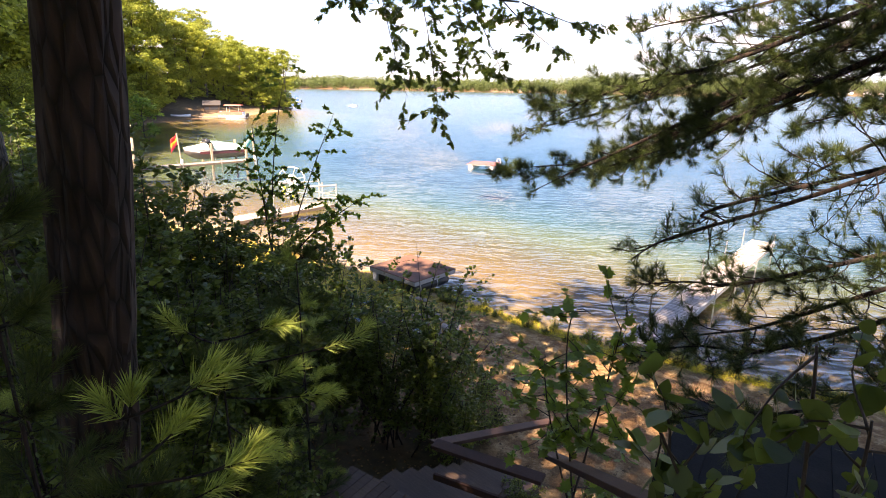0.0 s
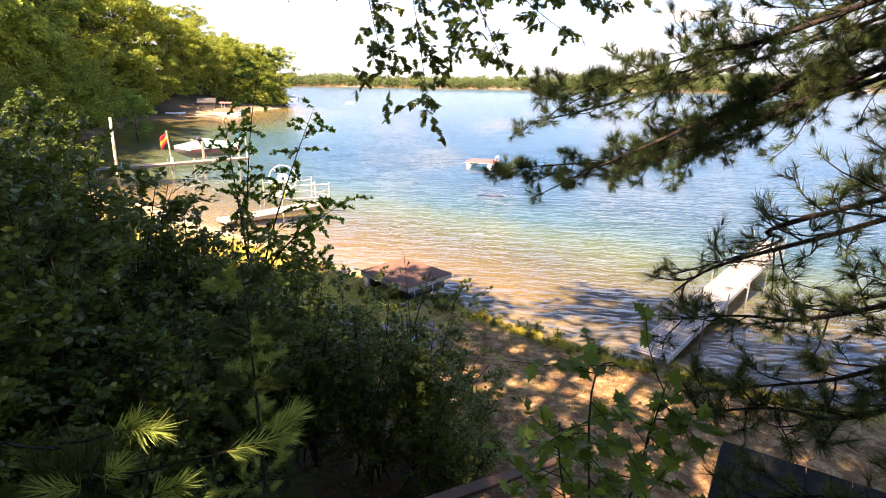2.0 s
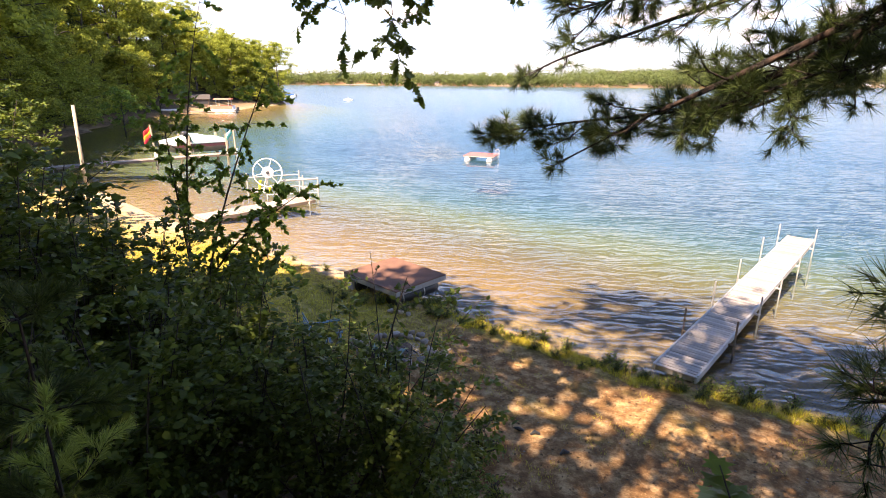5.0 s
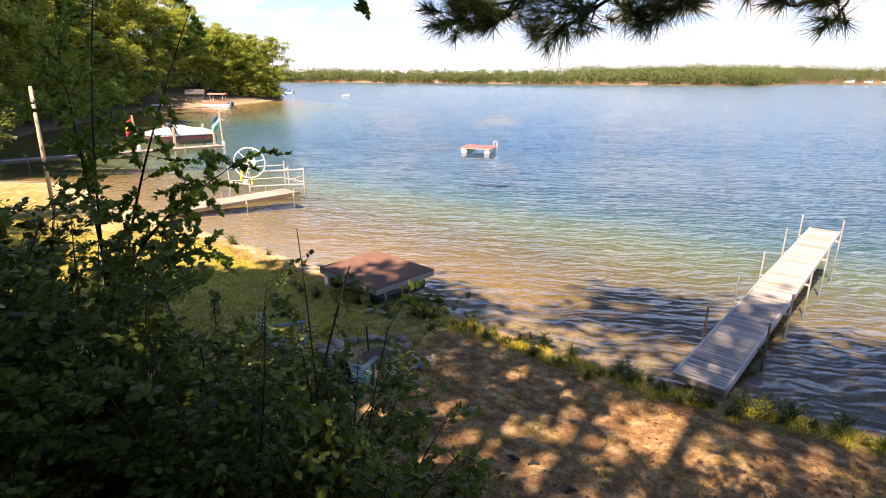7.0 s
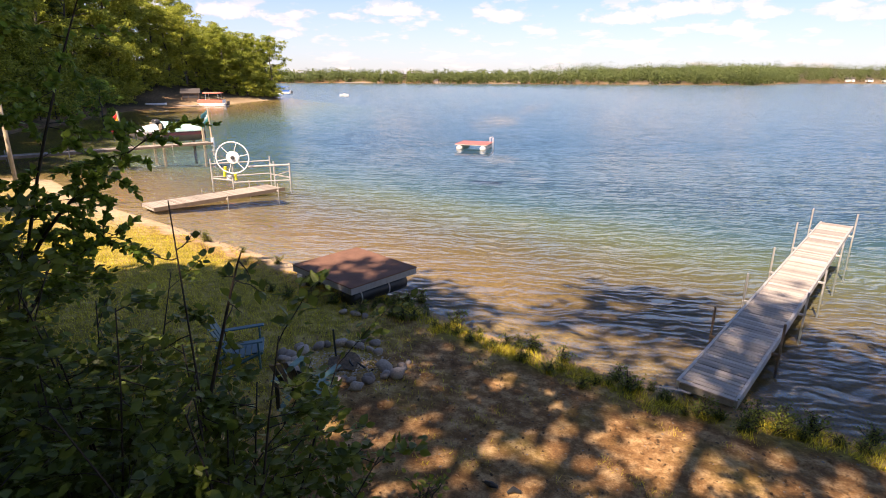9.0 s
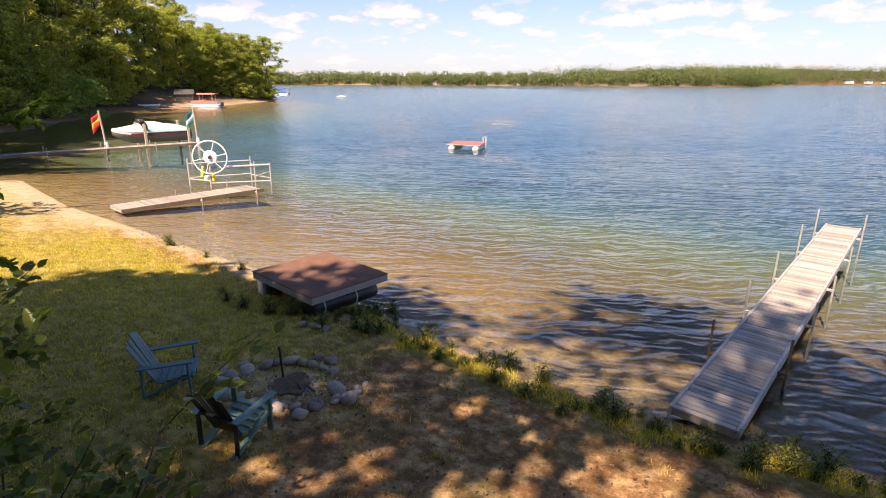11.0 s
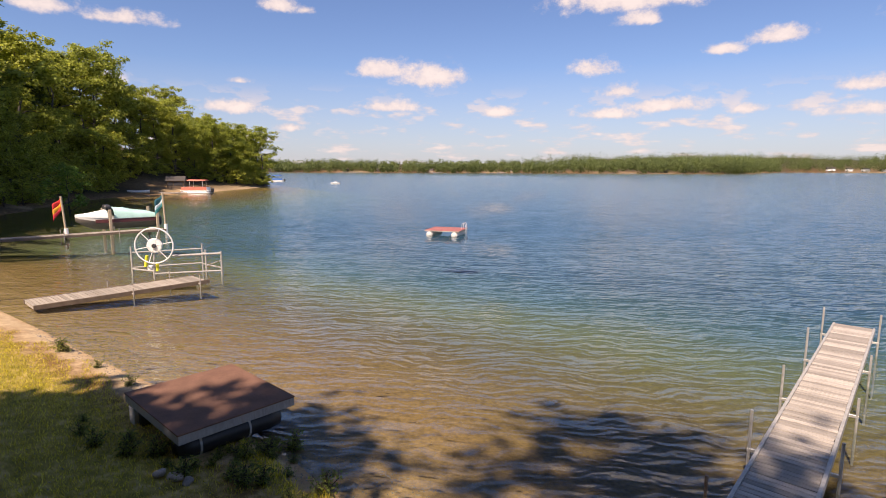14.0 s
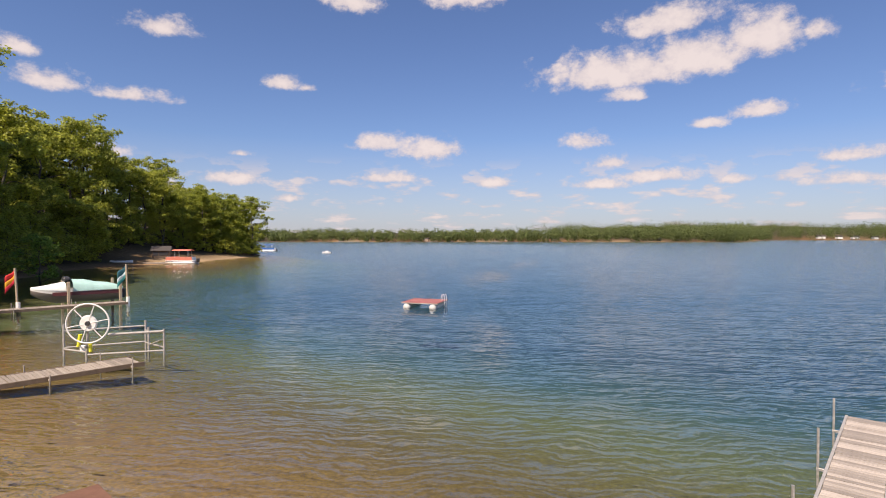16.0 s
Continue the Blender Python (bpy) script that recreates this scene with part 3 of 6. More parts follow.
def white_pine(height, spread, needles, size):
    """A tall pine with a bare lower trunk and flat ragged tiers."""
    root = thing("pine_tree", Matrix(), "", "tree")
    wood = Mass()
    trunk = np.array([[0.15 * math.sin(3 * t), 0.1 * t, height * t - 0.3 * (t == 0)] for t in np.linspace(0, 1, 8)])
    wood.tube(trunk, np.linspace(height * 0.014 + 0.05, 0.03, 8), 8)
    pos, out = [], []
    tiers = 13
    for i in range(tiers):
        t = 0.35 + 0.64 * i / tiers
        for k in range(5):
            a = rng.random() * 6.3
            reach = spread * (1.1 - t) * 1.5 * (0.6 + 0.6 * rng.random())
            pts = limb((0, 0, t * height), (math.cos(a), math.sin(a), 0.12), reach, 0.07, 5, -0.05)
            wood.tube(pts, np.linspace(0.07, 0.015, 6), 4)
            m = needles // (tiers * 5)
            u = rng.random(m) ** 0.6
            p = np.array([[np.interp(q, np.linspace(0, 1, 6), pts[:, c]) for c in range(3)] for q in u])
            pos.append(p + rng.normal(size=p.shape) * np.array([0.28, 0.28, 0.12]) * reach * 0.35)
            out.append(np.tile([math.cos(a), math.sin(a), 0.3], (m, 1)))
    pos, out = np.concatenate(pos), np.concatenate(out)
    along = unit(out + rng.normal(size=out.shape) * 0.7)
    s = size * (0.6 + 0.8 * rng.random(len(pos)))
    v, f = leaves_np(pos, along, unit(rng.normal(size=out.shape) * 0.6 + np.array([0, 0, 1])), s, s * 0.3, ((0, 0), (0.3, 0.5), (1, 0.1), (0.35, -0.5)))
    wood.part("trunk", M_BARK, root)
    part_np("crown", v, f, M_NEEDLE, root)
    return root


FOREST_LABEL = "leafy green hardwood tree in the lakeside wood"


def build_forest():
    kinds = [broadleaf_tree(15, 4.4, 0.1, 12500, 0.27, None, 130), broadleaf_tree(17, 4.2, 0.16, 12500, 0.27, None, 130), broadleaf_tree(12, 4.4, 0.05, 11000, 0.26, None, 120), broadleaf_tree(18, 4.8, 0.16, 13500, 0.28, None, 140)]
    pine = white_pine(21, 3.6, 2600, 0.75)
    first = {}
    line = np.array([(-142, 260), (-103, 230), (-75, 191), (-63.5, 171), (-65.5, 161), (-70, 152), (-73, 138), (-71.5, 119), (-67, 98.1), (-59, 83.8), (-54.1, 72.1), (-49.2, 58), (-44.4, 47.5), (-40, 42), (-37, 35.2), (-34.5, 27), (-33, 19.8)], float)
    seg = np.hypot(*np.diff(line, axis=0).T)
    cum = np.r_[0, np.cumsum(seg)]
    spots = []
    for row, back in enumerate((2.5, 7.5, 13.5, 21.0)):
        s = 1.0 + row
        while s < cum[-1]:
            p = np.array([np.interp(s, cum, line[:, k]) for k in range(2)])
            q = np.array([np.interp(min(s + 1, cum[-1]), cum, line[:, k]) for k in range(2)])
            tdir = unit(q - p + 1e-9)
            nrm = np.array([tdir[1], -tdir[0]])
            if nrm[0] > 0:
                nrm = -nrm
            spots.append((p + nrm * (back + rng.normal() * 1.1) + tdir * rng.normal() * 1.0, row))
            s += 4.6 + 1.3 * row + 1.2 * rng.random()
    for (x, y), row in spots:
        if lake_distance(np.array([x]), np.array([y]))[0] < 1.2 or math.hypot(x + 62, y - 125) < 9:
            continue
        k = pine if rng.random() < 0.1 else kinds[rng.integers(0, 4)]
        sc = (0.62 + 0.38 * rng.random()) if row == 0 else (0.85 + 0.35 * rng.random())
        if k is pine:
            sc *= 0.74
        if y > 190:
            sc *= 0.78
        elif row:
            sc *= np.interp(y, (60, 85, 120, 145, 175), (1.66, 1.52, 1.4, 1.15, 0.82))
        m = Matrix.LocRotScale((x, y, gz(x, y) - 0.1), Euler((0, 0, rng.random() * 6.3)), None)
        if k not in first:
            ob = k
            ob.matrix_world = m
            first[k] = ob
        else:
            ob = copy_thing(first[k], m)
        ob.scale = (sc * (0.95 + 0.2 * rng.random()), sc * (0.95 + 0.2 * rng.random()), sc)
        if k is pine:
            tagged(ob, "tall dark green pine rising from the lakeside wood", "tree", "lakeside wood")
        else:
            tagged(ob, FOREST_LABEL, "tree", "lakeside wood")


build_forest()


def build_understory():
    """Low leafy growth along the wooded shore, down to the water."""
    src = broadleaf_tree(4.6, 2.3, 0.02, 1500, 0.3)
    line = np.array([(-100, 226), (-72, 188), (-60.8, 170), (-62.2, 161), (-69, 152), (-73, 138), (-71.7, 118.9), (-67.3, 113.3), (-65.5, 98.3), (-57, 84.2), (-52.2, 72.4), (-47.8, 59.1), (-42.5, 46.9), (-34.9, 41.5)], float)
    cum = np.r_[0, np.cumsum(np.hypot(*np.diff(line, axis=0).T))]
    s, first = 0.0, True
    while s < cum[-1]:
        x, y = [np.interp(s, cum, line[:, k]) for k in range(2)]
        x, y = x - 1.6 - 1.6 * rng.random(), y + rng.normal() * 0.6
        s += 2.3 + 1.6 * rng.random()
        m = Matrix.LocRotScale((x, y, gz(x, y) - 0.15), Euler((0, 0, rng.random() * 6.3)), None)
        if first:
            ob, first = src, False
            ob.matrix_world = m
        else:
            ob = copy_thing(src, m)
        k = 0.6 + 0.7 * rng.random()
        ob.scale = (k * 1.15, k * 1.15, k)
        ob.name = "shore_bush"
        tagged(ob, "low leafy bush at the edge of the wooded shore", "bush", "shore bushes")


build_understory()


def build_bright_tree():
    """A pale green young tree leaning out from the dark wood."""
    x, y = -47.7, 77.7
    ob = broadleaf_tree(6.5, 2.2, 0.12, 2600, 0.26, M_MAPLE)
    ob.matrix_world = pose(x, y, gz(x, y) - 0.1)
    tagged(ob, "pale green young tree at the edge of the dark wood", "tree")


build_bright_tree()


def build_far_shore():
    """The wooded far side of the lake."""
    s = np.array(SHORE + SHORE[:1], float)
    keep = [i for i in range(len(s) - 1) if s[i][1] > 300 and s[i + 1][1] > 200]
    pos, size = [], []
    for i in keep:
        a, b = s[i], s[i + 1]
        n = int(np.hypot(*(b - a)) * 0.75)
        t = rng.random(n)
        p = a + (b - a) * t[:, None]
        nrm = unit(np.array([a[1] - b[1], b[0] - a[0]]))
        if lake_distance(np.array([(a + b)[0] / 2 + nrm[0] * 5]), np.array([(a + b)[1] / 2 + nrm[1] * 5]))[0] < 0:
            nrm = -nrm
        back = rng.random(n) ** 1.6 * np.where(p[:, 0] > 420, 420, 170) + 1
        pos.append(p + nrm * back[:, None])
        size.append((5.2 + 3.2 * rng.random(n)) * np.interp(p[:, 0], (-50, 150, 420), (0.9, 1.05, 1.75)))
    pos, size = np.concatenate(pos), np.concatenate(size)
    z = ground_height(pos[:, 0], pos[:, 1])
    per = 90
    d = scatter_dirs(per * len(pos))
    sz = np.repeat(size, per)
    off = d * (rng.random(len(d)) ** 0.4 * sz)[:, None] * np.array([0.9, 0.9, 1.25])
    c = np.repeat(np.c_[pos, z + size * 1.0], per, 0) + off
    nrm = unit(unit(off) + np.array([0, -0.35, 0.5]) + 0.6 * rng.normal(size=off.shape))
    ln = 1.5 + 1.2 * rng.random(len(c))
    v, f = leaves_np(c, np.cross(nrm, rng.normal(size=off.shape)), nrm, ln, ln * 0.8, ((0, 0), (0.45, 0.5), (1, 0), (0.45, -0.5)))
    ob = part_np("far_woods", v, f, M_FAR)
    tagged(ob, "distant green woods along the far lake shore", "woods", "", "stuff")


build_far_shore()


# ---- docks ----
def plank_dock(name, m, length, width, label, posts=(), board=0.14, ramp_z=0.0, board_mat=None, rail_mat=None, skip_gap=3.05):
    """A plank dock running along its own +y from the origin, deck top at z = 0."""
    root = thing(name, m, label, "dock")
    for x in (-width / 2, width / 2):
        part("side_rail", boxed(x - 0.03, x + 0.03, 0, length, -0.17, 0.012, 0.006), rail_mat or M_BEAM, root)
    for i in range(int(length / skip_gap) + 1):
        y = min(length - 0.06, i * skip_gap + 0.03)
        part("crossbeam", boxed(-width / 2 + 0.035, width / 2 - 0.035, y, y + 0.05, -0.16, -0.04), M_BEAM, root)
    bm = boxed(-width / 2 + 0.034, width / 2 - 0.034, -board / 2 + 0.011, board / 2 - 0.011, -0.035, 0, 0.005)
    first = None
    n = int(length / board)
    for i in range(n):
        y = board * (i + 0.5)
        if first is None:
            first = part("board", bm, board_mat or M_BOARD, root)
            ob = first
        else:
            ob = new("board", first.data)
            ob.parent = root
        gap = 0.012 if (y % skip_gap) > board else 0.0
        ob.location = (rng.normal() * 0.004, y, rng.normal() * 0.0025)
        ob.rotation_euler = (rng.normal() * 0.006, rng.normal() * 0.004, rng.normal() * 0.006)
    for y, side, up, down, mat in posts:
        x = side * (width / 2 + 0.17)
        arm = part("post", Mass_tube([(x, y, -down), (x, y, up)], 0.026, 8), mat, root)
        b = boxed(min(x, side * width / 2) - 0.03, max(x, side * width / 2) + 0.03, y - 0.025, y + 0.025, -0.13, -0.07, 0.006)
        part("bracket", b, mat, arm)
    return root


def Mass_tube(pts, r, seg=8):
    v, f = tube_np(pts, r, seg)
    bm = bmesh.new()
    vs = [bm.verts.new(p) for p in v]
    for q in f:
        bm.faces.new([vs[i] for i in q])
    return bm


DOCK_A, DOCK_B = (7.36, 20.20), (16.5, 33.0)
dock_len = math.hypot(DOCK_B[0] - DOCK_A[0], DOCK_B[1] - DOCK_A[1])
dock_turn = -math.degrees(math.atan2(DOCK_B[0] - DOCK_A[0], DOCK_B[1] - DOCK_A[1]))
plank_dock("plank_dock", pose(DOCK_A[0], DOCK_A[1], 0.36, 0.5, 0, dock_turn), dock_len, 1.02,
           "long narrow dock of weathered grey planks on pipe posts",
           [(2.6, -1, 0.62, 1.2, M_RUST), (2.6, 1, 0.62, 1.2, M_RUST), (5.3, -1, 0.66, 1.4, M_GALV), (5.3, 1, 0.5, 1.4, M_GALV),
            (8.2, -1, 0.68, 1.6, M_GALV), (8.2, 1, 0.3, 1.6, M_GALV), (11.4, -1, 0.8, 2.0, M_GALV), (11.4, 1, 0.35, 2.0, M_GALV), (14.4, -1, 0.75, 2.2, M_GALV), (14.4, 1, 0.75, 2.2, M_GALV)], 0.14, 0.0, None, M_LIFT)

LA, LB = (-12.57, 33.7), (-8.65, 39.15)
plank_dock("plank_dock", pose(LA[0], LA[1], 0.22, 0, 0, -math.degrees(math.atan2(LB[0] - LA[0], LB[1] - LA[1]))), math.hypot(LB[0] - LA[0], LB[1] - LA[1]), 1.5,
           "short low dock of weathered tan planks beside the boat lift",
           [(3.4, 1, 0.12, 0.7, M_BEAM), (3.0, -1, 0.25, 0.7, M_BEAM), (6.2, 1, 0.3, 0.8, M_BEAM), (5.6, -1, 0.35, 0.8, M_BEAM)], 0.14, 0.0, M_TANBOARD, M_OLDBEAM)
FA, FB = (-35.2, 43.6), (-22.6, 57.9)
plank_dock("plank_dock", pose(FA[0], FA[1], 0.34, 0, 0, -math.degrees(math.atan2(FB[0] - FA[0], FB[1] - FA[1]))), math.hypot(FB[0] - FA[0], FB[1] - FA[1]), 1.3,
           "long weathered plank dock with flags beside a covered boat",
           [(y, s, 0.35, 0.9, M_BEAM) for y in (4.5, 8.2, 12.0, 15.6) for s in (-1, 1)], 0.2, 0.0, M_TANBOARD, M_OLDBEAM)


# ---- raft drawn up on the bank ----
M_CARPET = plain("brown_raft_deck", (0.17, 0.085, 0.055), 0.95, 0, 0.25, 3, 0.3)
M_FASCIA = plain("grey_fascia", (0.34, 0.32, 0.3), 0.85, 0, 0.25, 4, 0.3, (6, 6, 1))
M_BARREL = plain("black_drum", (0.02, 0.02, 0.022), 0.45, 0, 0.3, 5)
M_STRAP = plain("pale_strap", (0.5, 0.48, 0.44), 0.7)


def drum(bm_len, r):
    p = [(0, y, 0) for y in np.linspace(0, bm_len, 9)]
    rr = [r * k for k in (0.9, 1, 0.98, 1.0, 0.97, 1.0, 0.98, 1, 0.9)]
    return Mass_tube(p, rr, 18)


raft = thing("raft", pose(-0.19, 23.44, 0.0, 0, 0, 53), "low wooden raft with brown deck resting on black drums ashore", "raft")
RW, RD, RZ = 2.3, 2.68, 0.76
part("deck", boxed(-0.01, RW + 0.01, -0.01, RD + 0.01, RZ - 0.03, RZ, 0.006), M_CARPET, raft, "brown outdoor carpet deck")
for x0, x1, y0, y1 in ((0, RW, 0, 0.045), (0, RW, RD - 0.045, RD), (0, 0.045, 0.045, RD - 0.045), (RW - 0.045, RW, 0.045, RD - 0.045)):
    part("fascia_board", boxed(x0, x1, y0, y1, RZ - 0.2, RZ - 0.031, 0.004), M_FASCIA, raft)
for y in (0.85, 1.7):
    part("joist", boxed(0.05, RW - 0.05, y, y + 0.04, RZ - 0.18, RZ - 0.032), M_FASCIA, raft)
for y in (0.36, 2.2):
    d = part("drum", drum(2.0, 0.235), M_BARREL, raft, "black plastic drum float", True)
    d.matrix_basis = pose(0.08, y, RZ - 0.43, 0, 0, -90)
    for k in (0.35, 1.3):
        s = part("strap", Mass_tube([(0, k, 0), (0, k + 0.04, 0)], 0.242, 18), M_STRAP, d)
for x, y in ((0.15, 0.2), (0.15, 2.35)):
    g = gz(*(raft.matrix_world @ Vector((x, y, 0))).xy)
    part("block", boxed(x - 0.16, x + 0.16, y - 0.14, y + 0.14, g - 0.05, RZ - 0.6 if y < 1 else RZ - 0.2, 0.02), plain("pale_block", (0.42, 0.41, 0.4), 0.9), raft)


# ---- foreground plants ----
def needles_np(points, dirs, count, length, width, spread=0.9, back=0.0):
    """Bundles of needles: at each point, count needles round its direction."""
    p = np.repeat(points, count, 0)
    d = unit(np.repeat(dirs, count, 0) + rng.normal(size=p.shape) * spread)
    p = p - np.repeat(dirs, count, 0) * (rng.random((len(p), 1)) * back)
    ln = length * (0.65 + 0.5 * rng.random(len(p)))
    return leaves_np(p, d, rng.normal(size=p.shape), ln, width, ((0, 0.5), (1, 0), (0, -0.5)), 0.0)


def along_path(pts, u):
    pts = np.asarray(pts, float)
    s = np.r_[0, np.cumsum(np.linalg.norm(np.diff(pts, axis=0), axis=1))]
    u = np.asarray(u) * s[-1]
    return np.stack([np.interp(u, s, pts[:, k]) for k in range(3)], -1)


def smooth_path(pts, n=18):
    pts = np.asarray(pts, float)
    t = np.linspace(0, 1, len(pts))
    deg = min(3, len(pts) - 1)
    return np.stack([np.polyval(np.polyfit(t, pts[:, k], deg), np.linspace(0, 1, n)) for k in range(3)], 1)


def pine_bough(parent, tip_to_root, radius, twigs, reach, tufts=5, needles=42, length=0.135, mat=None, up=0.35, start=0.0, width=0.0042):
    """A bough given from its tip to its root, with curved side twigs that end in needle bundles."""
    path = smooth_path(tip_to_root)
    wood = Mass()
    wood.tube(path, np.linspace(0.006, radius, len(path)), 6)
    at, way = [], []
    main = unit(path[0] - path[-1])
    side = unit(np.cross(main, np.array([0, 0, 1.0])))
    for i in range(twigs):
        u = start + (1 - start) * (i + rng.random()) / twigs * 0.95
        p = along_path(path, [u])[0]
        sgn = 1 if i % 2 else -1
        ln = 1.25 * reach * (0.35 + 0.75 * rng.random()) * (0.45 + 0.75 * min(1, u * 2.2))
        d = unit(main * (0.5 + 0.5 * rng.random()) + side * sgn * (0.3 + 0.9 * rng.random()) + np.array([0, 0, rng.normal() * 0.45 - 0.1]))
        tw = [p]
        for k in range(6):
            d = unit(d + np.array([0, 0, up * 0.28 * (k / 3.0)]) + rng.normal(size=3) * 0.13)
            tw.append(tw[-1] + d * ln / 6)
        tw = np.array(tw)
        wood.tube(tw, np.linspace(0.0075, 0.0035, 7), 4)
        for k in range(tufts):
            q = along_path(tw, [0.35 + 0.65 * (k + rng.random()) / tufts])[0]
            e = unit(d + rng.normal(size=3) * 0.8 + np.array([0, 0, up]))
            end = q + e * (0.05 + 0.12 * rng.random())
            wood.tube(np.array([q, (q + end) / 2 + rng.normal(size=3) * 0.012, end]), [0.0035, 0.003, 0.003], 3)
            at.append(end)
            way.append(e)
        at.append(tw[-1])
        way.append(d)
    at.append(path[0])
    way.append(main)
    at, way = np.array(at), np.array(way)
    v, f = needles_np(at, way, needles, length, width, 0.62, 0.06)
    b = wood.part("bough", M_BARK, parent)
    part_np("needles", v, f, mat or M_NEEDLE, b)
    return b


def build_leaning_pine():
    """The pine beside the yard whose boughs hang into view."""
    tx, ty = 11.11, 10.84
    g = gz(tx, ty)
    root = thing("pine_tree", Matrix(), "dark pine with long drooping boughs hanging over the yard", "tree")
    wood = Mass()
    t = np.linspace(0, 1, 10)
    wood.tube(np.c_[tx + 0.15 * np.sin(3 * t), ty + 0.1 * t, g - 0.3 + 17 * t], 0.26 - 0.2 * t, 10)
    wood.part("trunk", M_BARK, root)
    pine_bough(root, [(2.97, 12.82, 6.71), (3.63, 12.61, 6.74), (4.35, 12.32, 6.89), (5.02, 11.63, 7.35), (5.75, 11.31, 7.81), (7.01, 11.09, 8.81), (10.49, 10.68, 10.83)], 0.05, 105, 0.66, 7, 72)
    pine_bough(root, [(3.33, 11.9, 6.52), (3.79, 11.74, 6.79), (4.31, 11.27, 7.21), (5.47, 11.28, 7.74), (10.5, 10.65, 10.57)], 0.03, 26, 0.5, 4, 60)
    pine_bough(root, [(4.73, 13.05, 6.73), (5.06, 12.25, 7.06), (5.84, 11.93, 7.43), (6.87, 11.29, 8.1), (10.53, 10.58, 9.79)], 0.04, 64, 0.6, 7, 72)
    pine_bough(root, [(3.43, 12.24, 7.66), (4.43, 11.86, 7.76), (5.32, 11.54, 8.19), (6.15, 11.36, 8.58), (6.96, 11.33, 8.92), (10.51, 10.63, 10.31)], 0.04, 90, 0.75, 7, 56)
    pine_bough(root, [(4.34, 10.81, 8.55), (5.11, 10.88, 8.69), (6.01, 10.77, 8.99), (7.8, 10.71, 9.68), (10.48, 10.59, 11.19)], 0.04, 44, 0.8, 6, 48)
    pine_bough(root, [(5.12, 13.29, 7.1), (5.5, 12.46, 7.37), (6.25, 11.99, 7.71), (7.85, 11.4, 8.65), (10.52, 10.58, 9.89)], 0.045, 74, 0.7, 7, 72)
    pine_bough(root, [(3.26, 14.02, 7.21), (3.99, 12.64, 7.53), (5.24, 11.98, 7.92), (7.84, 11.33, 9.04), (10.51, 10.63, 10.41)], 0.035, 34, 0.6, 5, 50)
    pine_bough(root, [(4.09, 9.08, 6.43), (4.46, 9.1, 6.73), (4.98, 9.18, 6.82), (5.56, 9.06, 7.07), (7.84, 9.64, 8.01), (10.55, 10.39, 9.12)], 0.03, 46, 0.55, 4, 26)
    pine_bough(root, [(5.4, 9.86, 6.97), (5.92, 9.69, 7.27), (7.07, 9.96, 7.74), (10.56, 10.35, 8.73)], 0.03, 34, 0.6, 7, 66)
    pine_bough(root, [(5.65, 9.84, 7.62), (6.43, 9.86, 7.84), (7.33, 9.99, 8.13), (10.55, 10.4, 9.25)], 0.03, 30, 0.6, 7, 66)
    pine_bough(root, [(4.45, 9.32, 5.55), (5.09, 9.25, 5.71), (5.79, 9.28, 5.92), (6.85, 9.48, 6.31), (10.61, 10.23, 7.44)], 0.03, 44, 0.6, 6, 48)
    pine_bough(root, [(5.67, 10.73, 5.69), (6.49, 10.68, 5.92), (7.39, 10.39, 6.32), (10.61, 10.22, 7.31)], 0.03, 34, 0.6, 6, 60)
    pine_bough(root, [(4.27, 8.83, 5.68), (4.73, 8.81, 5.71), (5.51, 8.87, 5.8), (6.45, 9.08, 6.07), (10.61, 10.21, 7.17)], 0.03, 70, 0.5, 6, 44)
    pine_bough(root, [(4.61, 8.7, 5.1), (5.33, 8.68, 5.22), (6.21, 8.78, 5.48), (10.64, 10.15, 6.52)], 0.03, 60, 0.5, 7, 50)
    pine_bough(root, [(4.29, 9.65, 6), (5.06, 9.59, 6.08), (6.12, 9.7, 6.28), (10.6, 10.25, 7.56)], 0.03, 54, 0.55, 6, 44)
    pine_bough(root, [(4.20, 11.60, 6.92), (4.99, 11.30, 7.25), (5.69, 11.00, 7.64), (6.17, 10.60, 8.06), (10.81, 10.54, 10.20)], 0.045, 90, 0.6, 6, 48)
    pine_bough(root, [(3.58, 11.20, 7.68), (4.52, 11.00, 8.00), (5.38, 10.70, 8.29), (5.94, 10.40, 8.54), (10.81, 10.54, 10.60)], 0.04, 90, 0.62, 6, 60)
    pine_bough(root, [(4.31, 9.60, 6.41), (4.70, 9.50, 6.70), (5.16, 9.40, 6.89), (5.58, 9.30, 7.18), (10.81, 10.54, 8.20)], 0.025, 60, 0.5, 4, 22)
    # crown high overhead
    at = []
    wood = Mass()
    for i in range(26):
        a, h = i * 2.4, g + 7 + 10 * i / 26
        reach = 4.2 * (1.15 - i / 26)
        if h < 9.5 and math.cos(a) < -0.2:
            continue
        p = limb((tx, ty, h), (math.cos(a), math.sin(a), 0.1), reach, 0.06, 5)
        wood.tube(p, np.linspace(0.05, 0.012, 6), 4)
        at.append(along_path(p, rng.random(34) ** 0.6) + rng.normal(size=(34, 3)) * np.array([0.3, 0.3, 0.16]))
    at = np.concatenate(at)
    v, f = needles_np(at, scatter_dirs(len(at), 0.4), 14, 0.2, 0.03, 0.8)
    b = wood.part("upper_boughs", M_BARK, root)
    part_np("needles", v, f, M_NEEDLE, b)


build_leaning_pine()

